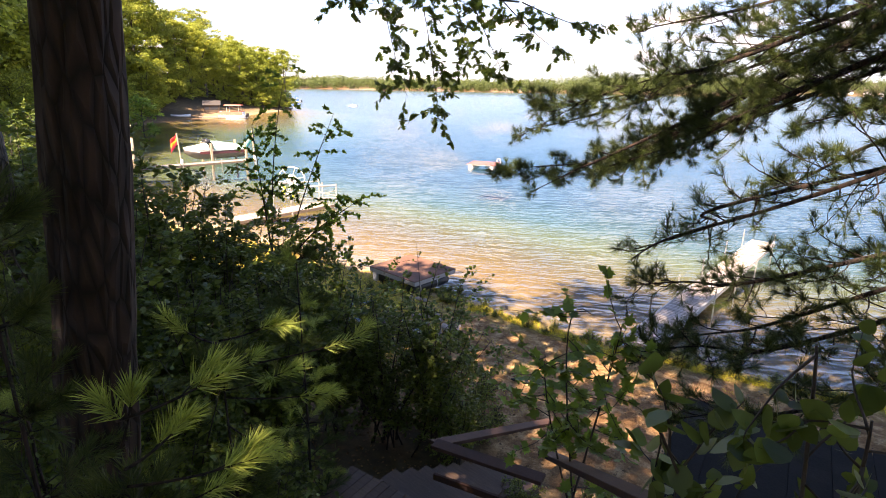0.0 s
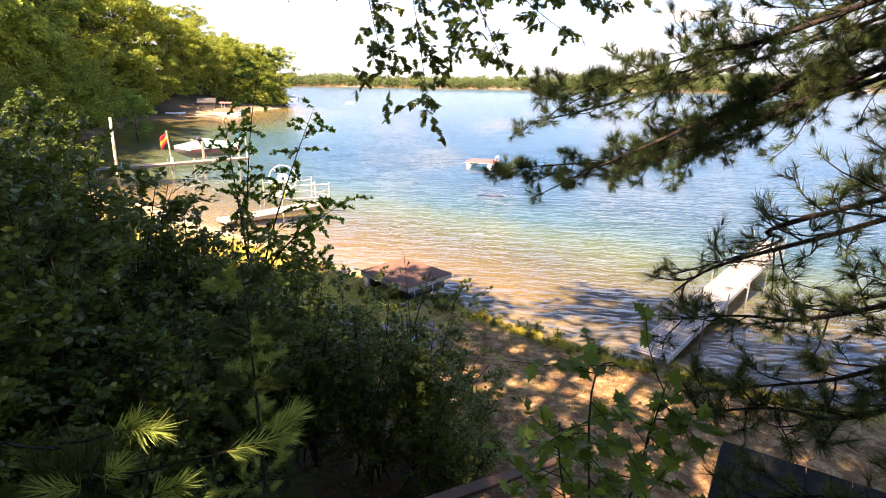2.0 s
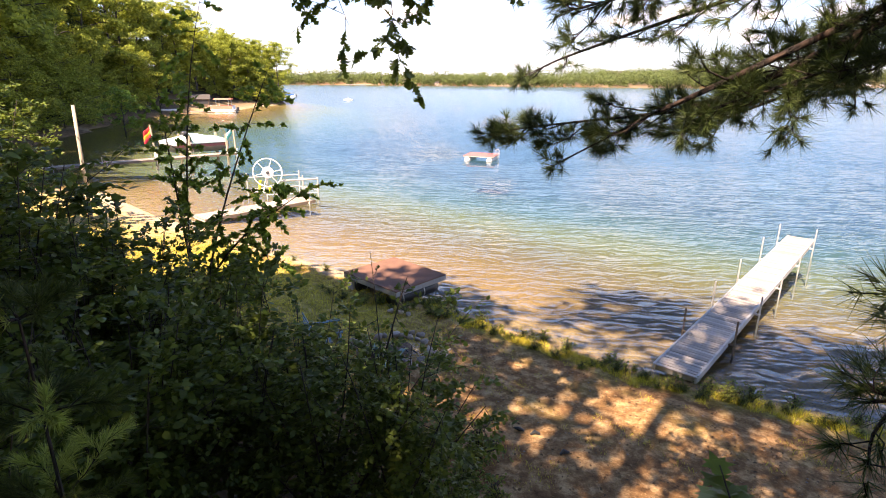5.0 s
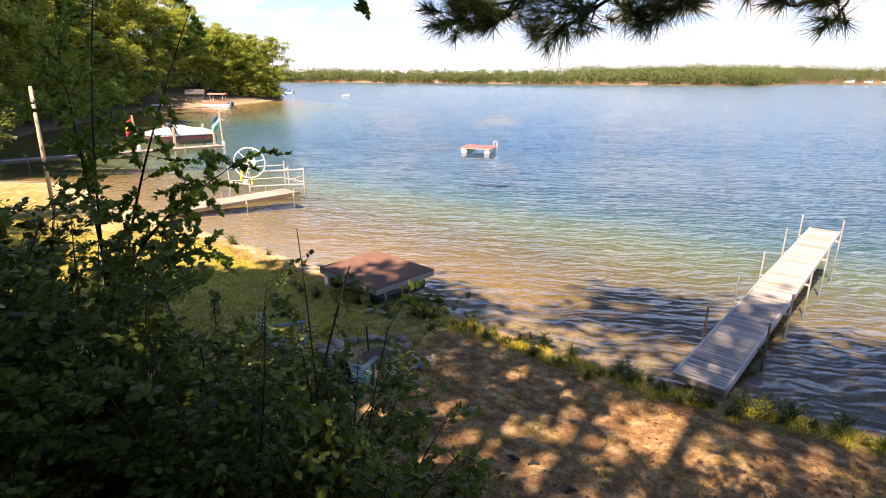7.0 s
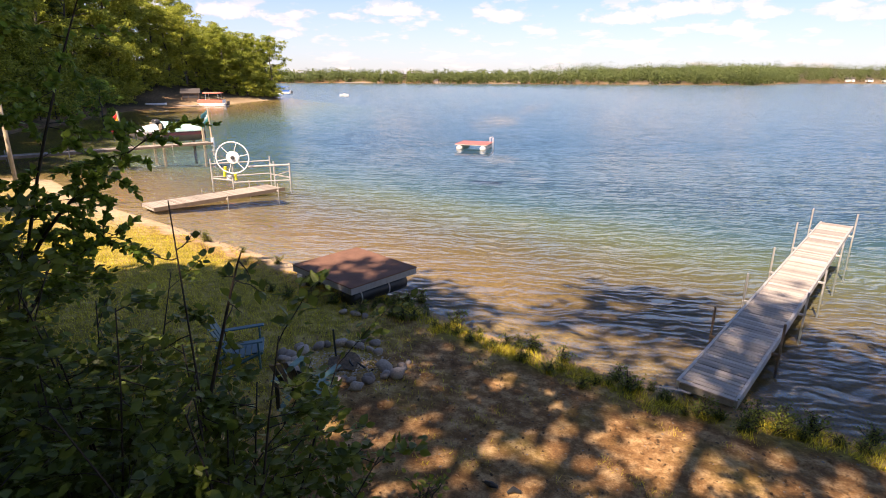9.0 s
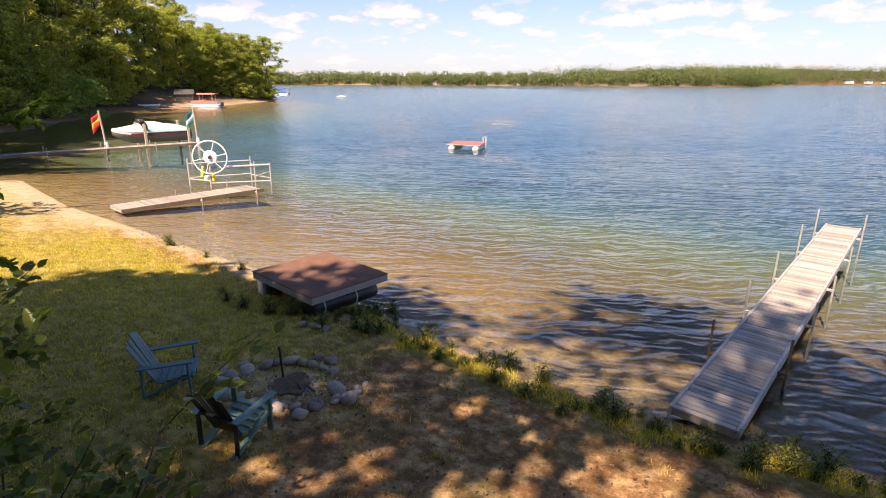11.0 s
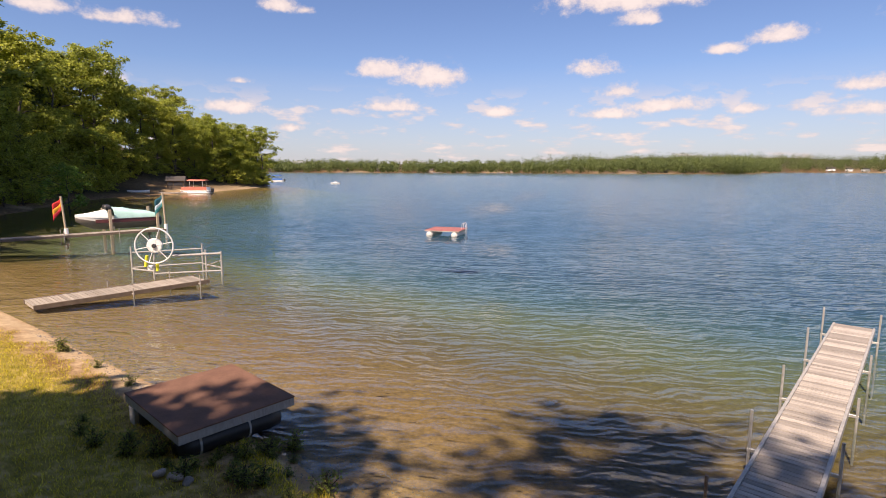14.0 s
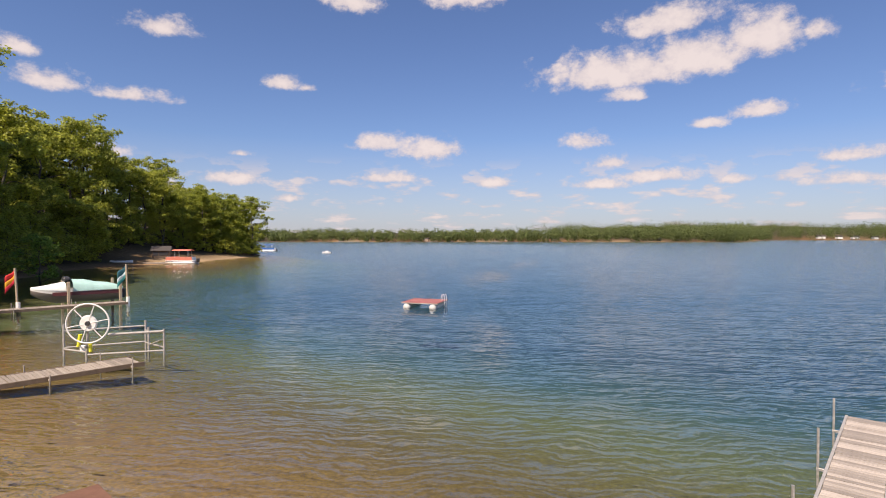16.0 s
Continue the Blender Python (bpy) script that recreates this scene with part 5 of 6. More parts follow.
def ring_bm(radius, tube, n=40, seg=8):
    bm = bmesh.new()
    rows = []
    for i in range(n):
        a = 2 * math.pi * i / n
        rows.append([bm.verts.new(((radius + tube * math.cos(b)) * math.cos(a), tube * math.sin(b), (radius + tube * math.cos(b)) * math.sin(a))) for b in [2 * math.pi * k / seg for k in range(seg)]])
    for i in range(n):
        for k in range(seg):
            bm.faces.new((rows[i][k], rows[(i + 1) % n][k], rows[(i + 1) % n][(k + 1) % seg], rows[i][(k + 1) % seg]))
    return bm


def build_lift():
    a, b, d, e, g = (-12.93, 40.24), (-11.45, 39.75), (-8.6, 40.95), (-10.2, 42.0), (-9.85, 41.7)
    root = thing("boat_lift", pose(b[0], b[1], 0), "empty pale metal boat lift with a large spoked hand wheel", "boat lift")
    off = lambda p, z: (p[0] - b[0], p[1] - b[1], z)
    for p, top in ((a, 1.45), (b, 0.4), (d, 1.2), (e, 1.42), (g, 1.15)):
        part("post", Mass_tube([off(p, -0.5), off(p, top)], 0.048, 8), M_LIFT, root)
    part("side_beam", Mass_tube([off((-10.6, 40.0), 1.08), off(d, 1.1)], 0.06, 8), M_LIFT, root)
    for p, q, z in ((a, b, 0.34), (b, d, 0.22), (a, e, 0.4), (e, d, 0.36), (a, e, 1.16), (e, g, 0.95)):
        part("rail", Mass_tube([off(p, z), off(q, z)], 0.04, 8), M_LIFT, root)
    part("brace", Mass_tube([off(g, 0.3), off(d, 0.75)], 0.03, 6), M_LIFT, root)
    wheel = part("wheel", ring_bm(0.86, 0.036), M_WHITE, root, "white spoked hand wheel", True)
    wheel.matrix_basis = pose(0.18, -0.12, 1.62, 0, 0, 16)
    for i in range(6):
        an = i * math.pi / 3 + 0.2
        part("spoke", Mass_tube([(0.1 * math.cos(an), 0, 0.1 * math.sin(an)), (0.85 * math.cos(an), 0, 0.85 * math.sin(an))], 0.022, 6), M_WHITE, wheel)
    hub = bmesh.new()
    bmesh.ops.create_cone(hub, cap_ends=True, segments=20, radius1=0.36, radius2=0.32, depth=0.07, matrix=pose(0, 0.03, 0, 90))
    part("hub", hub, M_WHITE, wheel, "round white hub plate")
    hub2 = bmesh.new()
    bmesh.ops.create_cone(hub2, cap_ends=True, segments=16, radius1=0.11, radius2=0.09, depth=0.1, matrix=pose(0, -0.05, 0, 90))
    part("axle_cap", hub2, M_DARKMETAL, wheel, "dark axle cap")
    part("winch_post", Mass_tube([(0, 0.02, 0.3), (0.1, 0.02, 1.64)], 0.05, 8), M_LIFT, root)
    part("bumper", Mass_tube([(-0.62, 0.3, 0.5), (-0.52, 0.3, 1.05)], 0.08, 10), M_YELLOW, root, "yellow foam bumper")
    part("bumper", Mass_tube([(0.16, 0.05, 0.35), (0.16, 0.05, 0.7)], 0.07, 10), M_YELLOW, root, "yellow foam bumper")
    part("winch_box", boxed(-0.42, -0.18, 0.1, 0.3, 0.34, 0.6, 0.03), M_WHITE, root)


build_lift()


# ---- swim raft out on the lake ----
M_FLOAT = plain("pale_float", (0.55, 0.54, 0.51), 0.7, 0, 0.2, 4)


def build_swim_raft():
    root = thing("swim_raft", pose(1.03, 59.7, 0, 0, 0, -12), "small swim raft with red deck on white floats and a ladder", "raft")
    m_red = plain("faded_red_deck", (0.33, 0.12, 0.11), 0.85, 0, 0.3, 3)
    for i in range(14):
        y = -1.35 + 2.7 * i / 14
        part("board", boxed(-1.45, 1.45, y + 0.01, y + 0.182, 0.42, 0.455, 0.006), m_red, root)
    part("frame", boxed(-1.46, 1.46, -1.36, 1.36, 0.35, 0.415, 0.01), M_BEAM, root)
    for x in (-1.05, 1.05):
        d = part("float", drum(2.8, 0.27), M_FLOAT, root, "white drum float", True)
        d.matrix_basis = pose(x, -1.4, 0.09)
    for y in (0.35, 0.8):
        part("ladder_rail", Mass_tube([(1.5, y, -0.6), (1.5, y, 0.8), (1.4, y, 0.95), (1.22, y, 0.9), (1.2, y, 0.45)], 0.022, 6), M_ALU, root)
    for z in (-0.3, 0.0, 0.3):
        part("rung", Mass_tube([(1.5, 0.35, z), (1.5, 0.8, z)], 0.018, 6), M_ALU, root)


build_swim_raft()


# ---- covered boat, flags ----
def loft(sections, mat, name, parent, label="", caps=True):
    """Skin over rings of equal count."""
    bm = bmesh.new()
    rows = [[bm.verts.new(p) for p in s] for s in sections]
    n = len(rows[0])
    for a, b in zip(rows, rows[1:]):
        for k in range(n - 1):
            bm.faces.new((a[k], a[k + 1], b[k + 1], b[k]))
    return part(name, bm, mat, parent, label, True)


def build_runabout():
    m_hull = plain("pale_hull", (0.66, 0.66, 0.63), 0.35, 0, 0.1, 2)
    m_low = plain("taupe_lower_hull", (0.2, 0.17, 0.15), 0.4, 0, 0.12, 2)
    m_bow = plain("white_bow_cover", (0.68, 0.72, 0.7), 0.8, 0, 0.12, 2.2, 0.3)
    m_stripe = plain("maroon_stripe", (0.1, 0.03, 0.035), 0.35)
    m_cover = plain("pale_teal_cover", (0.4, 0.64, 0.58), 0.8, 0, 0.14, 2.2, 0.3)
    root = thing("covered_boat", pose(-26.5, 57.6, 0.3, 0, 0, 48.6) @ Matrix.Diagonal((1, 1, 1.25, 1)), "moored runabout under a pale teal canvas cover", "boat")
    L = 5.9
    xs = np.linspace(-L / 2, L / 2, 15)          # bow at -x
    def half(x):
        t = (x + L / 2) / L
        return 1.12 * min(1, (t / 0.42)) ** 0.6 + 0.02
    def keel(x):
        t = (x + L / 2) / L
        return 0.0 + 0.6 * max(0, 1 - t / 0.3) ** 1.8
    gun = lambda x: 0.86 + 0.14 * max(0, 1 - (x + L / 2) / L / 0.5)
    for s in (-1, 1):
        loft([[(x, s * half(x) * w, keel(x) + (gun(x) - 0.02 - keel(x)) * h) for w, h in ((1, 1), (0.99, 0.8), (0.975, 0.66))] for x in xs], m_hull, "upper_hull", root)
        loft([[(x, s * half(x) * w, keel(x) + (gun(x) - 0.02 - keel(x)) * h) for w, h in ((0.975, 0.66), (0.8, 0.3), (0.02, 0))] for x in xs], m_low, "lower_hull", root, "taupe lower hull")
    part("stern", boxed(L / 2 - 0.05, L / 2 - 0.005, -1.08, 1.08, 0.06, 0.84, 0.02), m_hull, root)
    for s in (-1, 1):
        loft([[(x, s * (half(x) * 0.985 + 0.03), z) for z in (0.5, 0.6, 0.72)] for x in xs[3:]], m_stripe, "stripe", root, "dark maroon side stripe")
    def ridge(x):
        t = (x + L / 2) / L
        if t < 0.37:
            return gun(x) + 0.05 + 0.38 * (t / 0.37) ** 1.3
        return gun(x) + 0.1 + 0.62 * (1 - (t - 0.37) / 0.63) ** 0.75 * (0.92 + 0.08 * math.cos(22 * t))
    for cut, mat_, lab in (((0, 6), m_bow, "white bow cover"), ((6, 15), m_cover, "pale teal canvas cover")):
        loft([[(x, half(x) * 1.04 * math.sin(a), gun(x) - 0.1 * (abs(a) > 1.4) + (ridge(x) - gun(x)) * max(0, math.cos(a)) ** 0.7) for a in np.linspace(-1.57, 1.57, 11)] for x in xs[cut[0]:cut[1]]], mat_, "cover", root, lab)
    part("engine_hump", boxed(-0.95, -0.45, -0.5, 0.5, 1.3, 1.62, 0.1), M_DARKMETAL, root, "dark windscreen bow")
    part("motor", boxed(L / 2, L / 2 + 0.45, -0.25, 0.25, 0.1, 0.75, 0.1), M_BARREL, root, "black outboard motor")
    for x, y in ((-0.75, -1.35), (2.75, -1.35), (-0.75, 1.35), (2.75, 1.35)):
        part("lift_post", boxed(x - 0.1, x + 0.1, y - 0.1, y + 0.1, -1.9, 1.35, 0.02), M_WOODPOST, root)


build_runabout()


def flag_and_pole(x, y, top, colours, lean, label):
    root = thing("flag", pose(x, y, 0), label, "flag")
    part("pole", Mass_tube([(0, 0, -0.8), (lean * 0.5, 0, top / 2), (lean, 0, top)], 0.075, 8), M_WOODPOST, root)
    part("pole_foot", Mass_tube([(0, 0, -0.4), (0, 0, 0.75)], 0.14, 10), M_WHITE, root, "white post sleeve")
    n = 10
    for k, (c, z0, z1) in enumerate(colours):
        secs = []
        for i in range(n):
            t = i / (n - 1)
            xx, yy = lean - 0.08 - 0.55 * t, 0.14 * math.sin(6 * t) - 0.15 * t
            secs.append([(xx, yy, top - 0.12 + (z - 1.0) * 0.95 - 0.75 * t ** 1.3 * (1.25 - z * 0.4) + 0.04 * math.sin(8 * t + z)) for z in np.linspace(z0, z1, 4)])
        cloth = loft(secs, plain("flag_cloth", c, 0.8, 0, 0.12, 3), "cloth", root)
        sol = cloth.modifiers.new("thick", "SOLIDIFY")
        sol.thickness = 0.012


flag_and_pole(-27.5, 53.3, 3.2, [((0.55, 0.03, 0.03), 0.62, 1.0), ((0.75, 0.35, 0.03), 0.3, 0.62), ((0.5, 0.02, 0.04), 0.0, 0.3)], -0.2, "red and yellow flag hanging from a wooden dock pole")
flag_and_pole(-22.2, 57.6, 3.3, [((0.02, 0.2, 0.2), 0.0, 0.3), ((0.5, 0.62, 0.66), 0.3, 0.56), ((0.015, 0.1, 0.13), 0.56, 1.0)], -0.12, "teal and white flag hanging from a pole at the dock end")

pole = thing("wooden_pole", pose(-16.75, 31.5, gz(-16.75, 31.5)), "tall bare wooden pole standing on the beach", "pole")
part("shaft", Mass_tube([(0, 0, -0.3), (0.04, 0, 2.7), (0.1, 0, 5.5)], [0.085, 0.08, 0.07], 10), M_WOODPOST, pole, "", True)


# ---- chairs and fire ring ----
M_CHAIR = plain("teal_plastic", (0.06, 0.15, 0.17), 0.5, 0, 0.22, 6, 0.1)
M_CHAIR2 = plain("green_plastic", (0.10, 0.21, 0.18), 0.5, 0, 0.22, 6, 0.1)
M_SOOT = plain("black_plastic", (0.018, 0.02, 0.022), 0.55)


def garden_chair(m, label, mat, back_mat):
    """A low slatted garden chair, facing its own +y."""
    root = thing("garden_chair", m, label, "chair", "chairs by the fire ring")

    def slab(name, p, q, w, th, material_, lab=""):
        p, q = Vector(p), Vector(q)
        d = q - p
        bm = boxed(-w / 2, w / 2, 0, d.length, -th / 2, th / 2, 0.008)
        ob = part(name, bm, material_, root, lab)
        ob.matrix_basis = Matrix.Translation(p) @ Vector((0, 1, 0)).rotation_difference(d).to_matrix().to_4x4()
        return ob

    for i in range(5):
        y = 0.30 - i * 0.115
        ob = part("seat_slat", boxed(-0.27, 0.27, y - 0.05, y + 0.05, 0.33 - i * 0.028, 0.355 - i * 0.028, 0.006), mat, root)
    for i in range(5):
        x = (i - 2) * 0.115
        slab("back_slat", (x * 0.85, -0.22, 0.22), (x * 1.15, -0.56, 0.94 + 0.05 * (2 - abs(i - 2))), 0.1, 0.022, back_mat)
    slab("back_brace", (-0.3, -0.4, 0.56), (0.3, -0.4, 0.56), 0.07, 0.03, back_mat)
    for s in (-1, 1):
        slab("arm", (s * 0.34, -0.46, 0.56), (s * 0.36, 0.36, 0.6), 0.12, 0.026, mat)
        slab("front_leg", (s * 0.31, 0.27, 0.0), (s * 0.31, 0.27, 0.58), 0.1, 0.035, mat)
        slab("back_leg", (s * 0.29, -0.5, 0.0), (s * 0.29, 0.34, 0.34), 0.1, 0.035, mat)
        slab("rear_post", (s * 0.32, -0.42, 0.0), (s * 0.33, -0.4, 0.56), 0.07, 0.035, back_mat)
    return root


garden_chair(pose(-1.22, 19.75, gz(-1.22, 19.75) + 0.02, 0, 0, -68), "faded teal plastic garden chair facing the fire ring", M_CHAIR, M_CHAIR)
garden_chair(pose(0.42, 18.65, gz(0.42, 18.65) + 0.02, 0, 0, -16), "green plastic garden chair with its dark back turned", M_CHAIR2, M_SOOT)

M_STONE = plain("field_stone", (0.36, 0.3, 0.25), 0.9, 0, 0.4, 5, 0.4, (1, 1, 1), 0.55)


def stone_mesh(seed):
    bm = bmesh.new()
    bmesh.ops.create_icosphere(bm, subdivisions=2, radius=1)
    for v in bm.verts:
        n = noise.noise(v.co * 1.3 + Vector((seed * 7.1, 0, 0))) * 0.35 + noise.noise(v.co * 3 + Vector((0, seed * 3.3, 0))) * 0.1
        v.co *= 1 + n
        v.co.z *= 0.72
    me = bpy.data.meshes.new("stone")
    bm.to_mesh(me)
    bm.free()
    me.polygons.foreach_set("use_smooth", [True] * len(me.polygons))
    me.materials.append(M_STONE)
    return me


STONES = [stone_mesh(i) for i in range(5)]


def stone(x, y, r, label, group, z=None):
    ob = new("stone", STONES[rng.integers(0, 5)])
    ob.matrix_world = Matrix.LocRotScale((x, y, (gz(x, y) if z is None else z) + r * 0.3), Euler((rng.random() * 0.6, rng.random() * 0.6, rng.random() * 6.3)), (r, r * (0.8 + 0.4 * rng.random()), r))
    return tagged(ob, label, "stone", group)


for i in range(30):
    a = 2 * math.pi * i / 30 + rng.normal() * 0.05
    if 0.12 < a < 0.95:                      # a gap in the ring
        continue
    k = 1 + rng.normal() * 0.13
    stone(0.55 + 1.05 * k * math.cos(a), 20.32 + 0.74 * k * math.sin(a), 0.085 + 0.085 * rng.random() ** 1.5, "rounded field stone set in the fire ring", "fire ring stones")
for x, y, r in ((1.54, 20.06, 0.13), (1.79, 20.33, 0.1), (1.24, 19.81, 0.14), (0.96, 19.69, 0.12), (0.67, 19.64, 0.15), (1.85, 20.71, 0.07), (-0.68, 20.48, 0.15), (-0.49, 20.15, 0.17), (-0.29, 19.88, 0.16), (1, 21.42, 0.14), (0.73, 21.53, 0.12), (0.13, 23.08, 0.15), (0.38, 23, 0.12), (-0.2, 23.13, 0.13)):
    stone(x - 0.1, y - 0.1, r * 0.85, "rounded field stone beside the fire ring", "loose stones")
ash = bmesh.new()
bmesh.ops.create_circle(ash, cap_ends=True, segments=28, radius=0.34)
for v in ash.verts:
    v.co *= 1 + 0.35 * noise.noise(v.co * 5)
fire_bed = part("ash_bed", ash, plain("ash_and_charcoal", (0.11, 0.075, 0.045), 0.95, 0, 0.9, 11, 1.0))
fire_bed.matrix_world = pose(0.55, 20.32, gz(0.55, 20.32) + 0.03)
tagged(fire_bed, "dark ash and charcoal inside the fire ring", "fire bed", "", "structure")
stake = thing("iron_stake", pose(0.3, 20.5, gz(0.3, 20.5)), "short black iron stake in the fire ring", "stake")
part("rod", Mass_tube([(0, 0, -0.1), (-0.03, 0, 0.62)], 0.02, 6), M_SOOT, stake)
for i in range(2):
    a = rng.random() * 3.14
    st = thing("charred_log", pose(0.55 + 0.25 * rng.normal(), 20.32 + 0.2 * rng.normal(), gz(0.55, 20.32) + 0.06, 0, 0, math.degrees(a)), "short charred stick lying in the ash", "log", "charred sticks")
    part("wood", Mass_tube([(-0.14, 0, -0.02), (0, 0.02, 0.0), (0.12, 0, -0.01)], [0.018, 0.022, 0.016], 7), M_SOOT, st)


# ---- landing, rail and shed on the slope ----
M_DECK = plain("dark_stained_boards", (0.12, 0.075, 0.05), 0.75, 0, 0.35, 4, 0.3, (1, 8, 4), 0.3)
M_RAIL = plain("brown_stained_rail", (0.06, 0.024, 0.014), 0.85, 0, 0.35, 5, 0.25)


def bar(name, p, q, w, h, mat, parent, label=""):
    p, q = Vector(p), Vector(q)
    d = q - p
    ob = part(name, boxed(-w / 2, w / 2, 0, d.length, -h / 2, h / 2, 0.005), mat, parent, label)
    side = d.cross(Vector((0, 0, 1))).normalized()
    up = side.cross(d.normalized())
    m3 = Matrix((side, d.normalized(), up)).transposed()
    ob.matrix_basis = Matrix.Translation(p) @ m3.to_4x4()
    return ob


landing = thing("stair_landing", pose(0, 0, 0), "small dark-stained wooden landing with a brown handrail", "landing")
LZ = 2.75
m_land = pose(1.3, 9.5, LZ, 0, 0, -28)
first = None
for i in range(11):
    if first is None:
        first = part("board", boxed(-0.07, 0.062, -0.8, 0.8, -0.035, 0, 0.004), M_DECK, landing)
        ob = first
    else:
        ob = new("board", first.data)
        ob.parent = landing
    ob.matrix_basis = m_land @ pose(-0.7 + i * 0.14, 0, rng.normal() * 0.002)
for y in (-0.5, 0.5):
    part("joist", boxed(-0.75, 0.75, y - 0.02, y + 0.02, -0.18, -0.036), M_DECK, landing).matrix_basis = m_land
for x, y in ((-0.68, -0.55), (0.68, -0.55), (-0.68, 0.55), (0.68, 0.55)):
    w = m_land @ Vector((x, y, 0))
    bar("support", (w.x, w.y, min(gz(w.x, w.y), LZ - 0.3) - 0.2), (w.x, w.y, LZ - 0.04), 0.09, 0.09, M_DECK, landing)
# steps down to the yard beside the back rail
for i in range(8):
    s = 0.34 * (i + 1)
    x, y = 1.7 + 0.563 * s, 10.1 + 0.827 * s
    z = LZ - 0.17 * (i + 1)
    part("tread", boxed(-0.5, 0.5, -0.15, 0.15, -0.045, 0, 0.006), M_DECK, landing).matrix_basis = pose(x, y, z, 0, 0, -35)
for k in (-0.46, 0.46):
    sx, sy = 0.82 * k, -0.57 * k
    bar("stringer", (1.7 + sx, 10.1 + sy, LZ - 0.2), (1.7 + 0.563 * 2.85 + sx, 10.1 + 0.827 * 2.85 + sy, LZ - 0.2 - 1.42), 0.04, 0.24, M_DECK, landing)
p0, p1, p2, p3, p4 = (2.24, 9.93), (3.53, 9.39), (3.9, 6.9), (3.1, 11.2), (4.06, 12.6)
for (x, y), top in ((p0, 3.66), (p1, 4.07), (p2, 5.6), (p3, 3.1), (p4, 2.36)):
    bar("rail_post", (x, y, min(gz(x, y), LZ) - 0.25), (x, y, top), 0.09, 0.09, M_RAIL, landing)
for a, za, b, zb in ((p0, 3.7, p1, 3.75), (p1, 4.1, p2, 5.66), (p0, 3.69, p4, 2.4)):
    bar("handrail", (*a, za), (*b, zb), 0.17, 0.05, M_RAIL, landing)
bar("lower_rail", (*p0, 3.22), (*p1, 3.28), 0.04, 0.09, M_RAIL, landing)

M_SHINGLE = plain("dark_shingles", (0.014, 0.013, 0.013), 1.0, 0, 0.3, 5, 0.5, (1, 1, 1), 0.35)
M_SIDING = plain("brown_siding", (0.12, 0.085, 0.06), 0.8, 0, 0.2, 4, 0.2)
shed = thing("shed", pose(5.62, 11.25, 0, 0, 0, -27), "small brown shed with a dark shingled roof", "shed")
gs = 0.9
part("wall", boxed(0.14, 3.6, -3.4, -0.14, gs - 0.5, 3.66, 0.01), M_SIDING, shed)
part("roof", boxed(0, 3.75, -3.55, 0, 3.67, 3.78, 0.01), M_SHINGLE, shed, "dark flat shingled roof")
first = None
for r in range(14):
    for c in range(9):
        if first is None:
            first = part("shingle", boxed(0, 0.407, 0, 0.3, 0, 0.012, 0.003), M_SHINGLE, shed)
            ob = first
        else:
            ob = new("shingle", first.data)
            ob.parent = shed
        ob.matrix_basis = pose(0.01 + c * 0.415, -3.54 + r * 0.253, 3.782, 3.0)


# ---- the beach on the far left shore ----
M_RED = plain("red_canvas", (0.6, 0.19, 0.13), 0.75, 0, 0.15, 2)
M_BLUE = plain("blue_canvas", (0.03, 0.14, 0.45), 0.7, 0, 0.15, 2)


def pontoon_boat(m, length, canvas, label):
    root = thing("pontoon_boat", m, label, "boat")
    for y in (-0.85, 0.85):
        d = part("pontoon", drum(length, 0.3), M_ALU, root, "", True)
        d.matrix_basis = pose(-length / 2, y, 0.1, 0, 0, -90)
    part("deck", boxed(-length / 2, length / 2, -1.2, 1.2, 0.42, 0.52, 0.02), M_WHITE, root)
    for y in (-1.18, 1.14):
        part("side_panel", boxed(-length / 2 + 0.1, length / 2 - 0.5, y, y + 0.04, 0.52, 1.15, 0.01), canvas, root)
    for x in (-length / 2 + 0.1, length / 2 - 0.5):
        part("end_panel", boxed(x, x + 0.04, -1.13, 1.13, 0.52, 1.15, 0.01), M_WHITE, root)
    for x in (-0.9, 1.4):
        for y in (-1.05, 1.05):
            part("canopy_pole", Mass_tube([(x, y, 0.52), (x, y, 2.3)], 0.03, 6), M_ALU, root)
    secs = [[(x, y, 2.32 + 0.22 * math.cos(y * 1.3)) for y in np.linspace(-1.2, 1.2, 7)] for x in np.linspace(-1.4, 1.9, 5)]
    top = loft(secs, canvas, "canopy", root)
    top.modifiers.new("thick", "SOLIDIFY").thickness = 0.05
    part("motor", boxed(length / 2, length / 2 + 0.5, -0.25, 0.25, 0.1, 0.9, 0.08), M_BARREL, root)
    return root


pontoon_boat(pose(-58.5, 125.5, 0.1, 0, 0, 12) @ Matrix.Scale(1.12, 4), 5.2, M_RED, "red and white pontoon boat drawn up at the beach")
pontoon_boat(pose(-84.5, 230, 0.1, 0, 0, 10), 6.0, M_BLUE, "blue-canopied pontoon boat moored off the point")


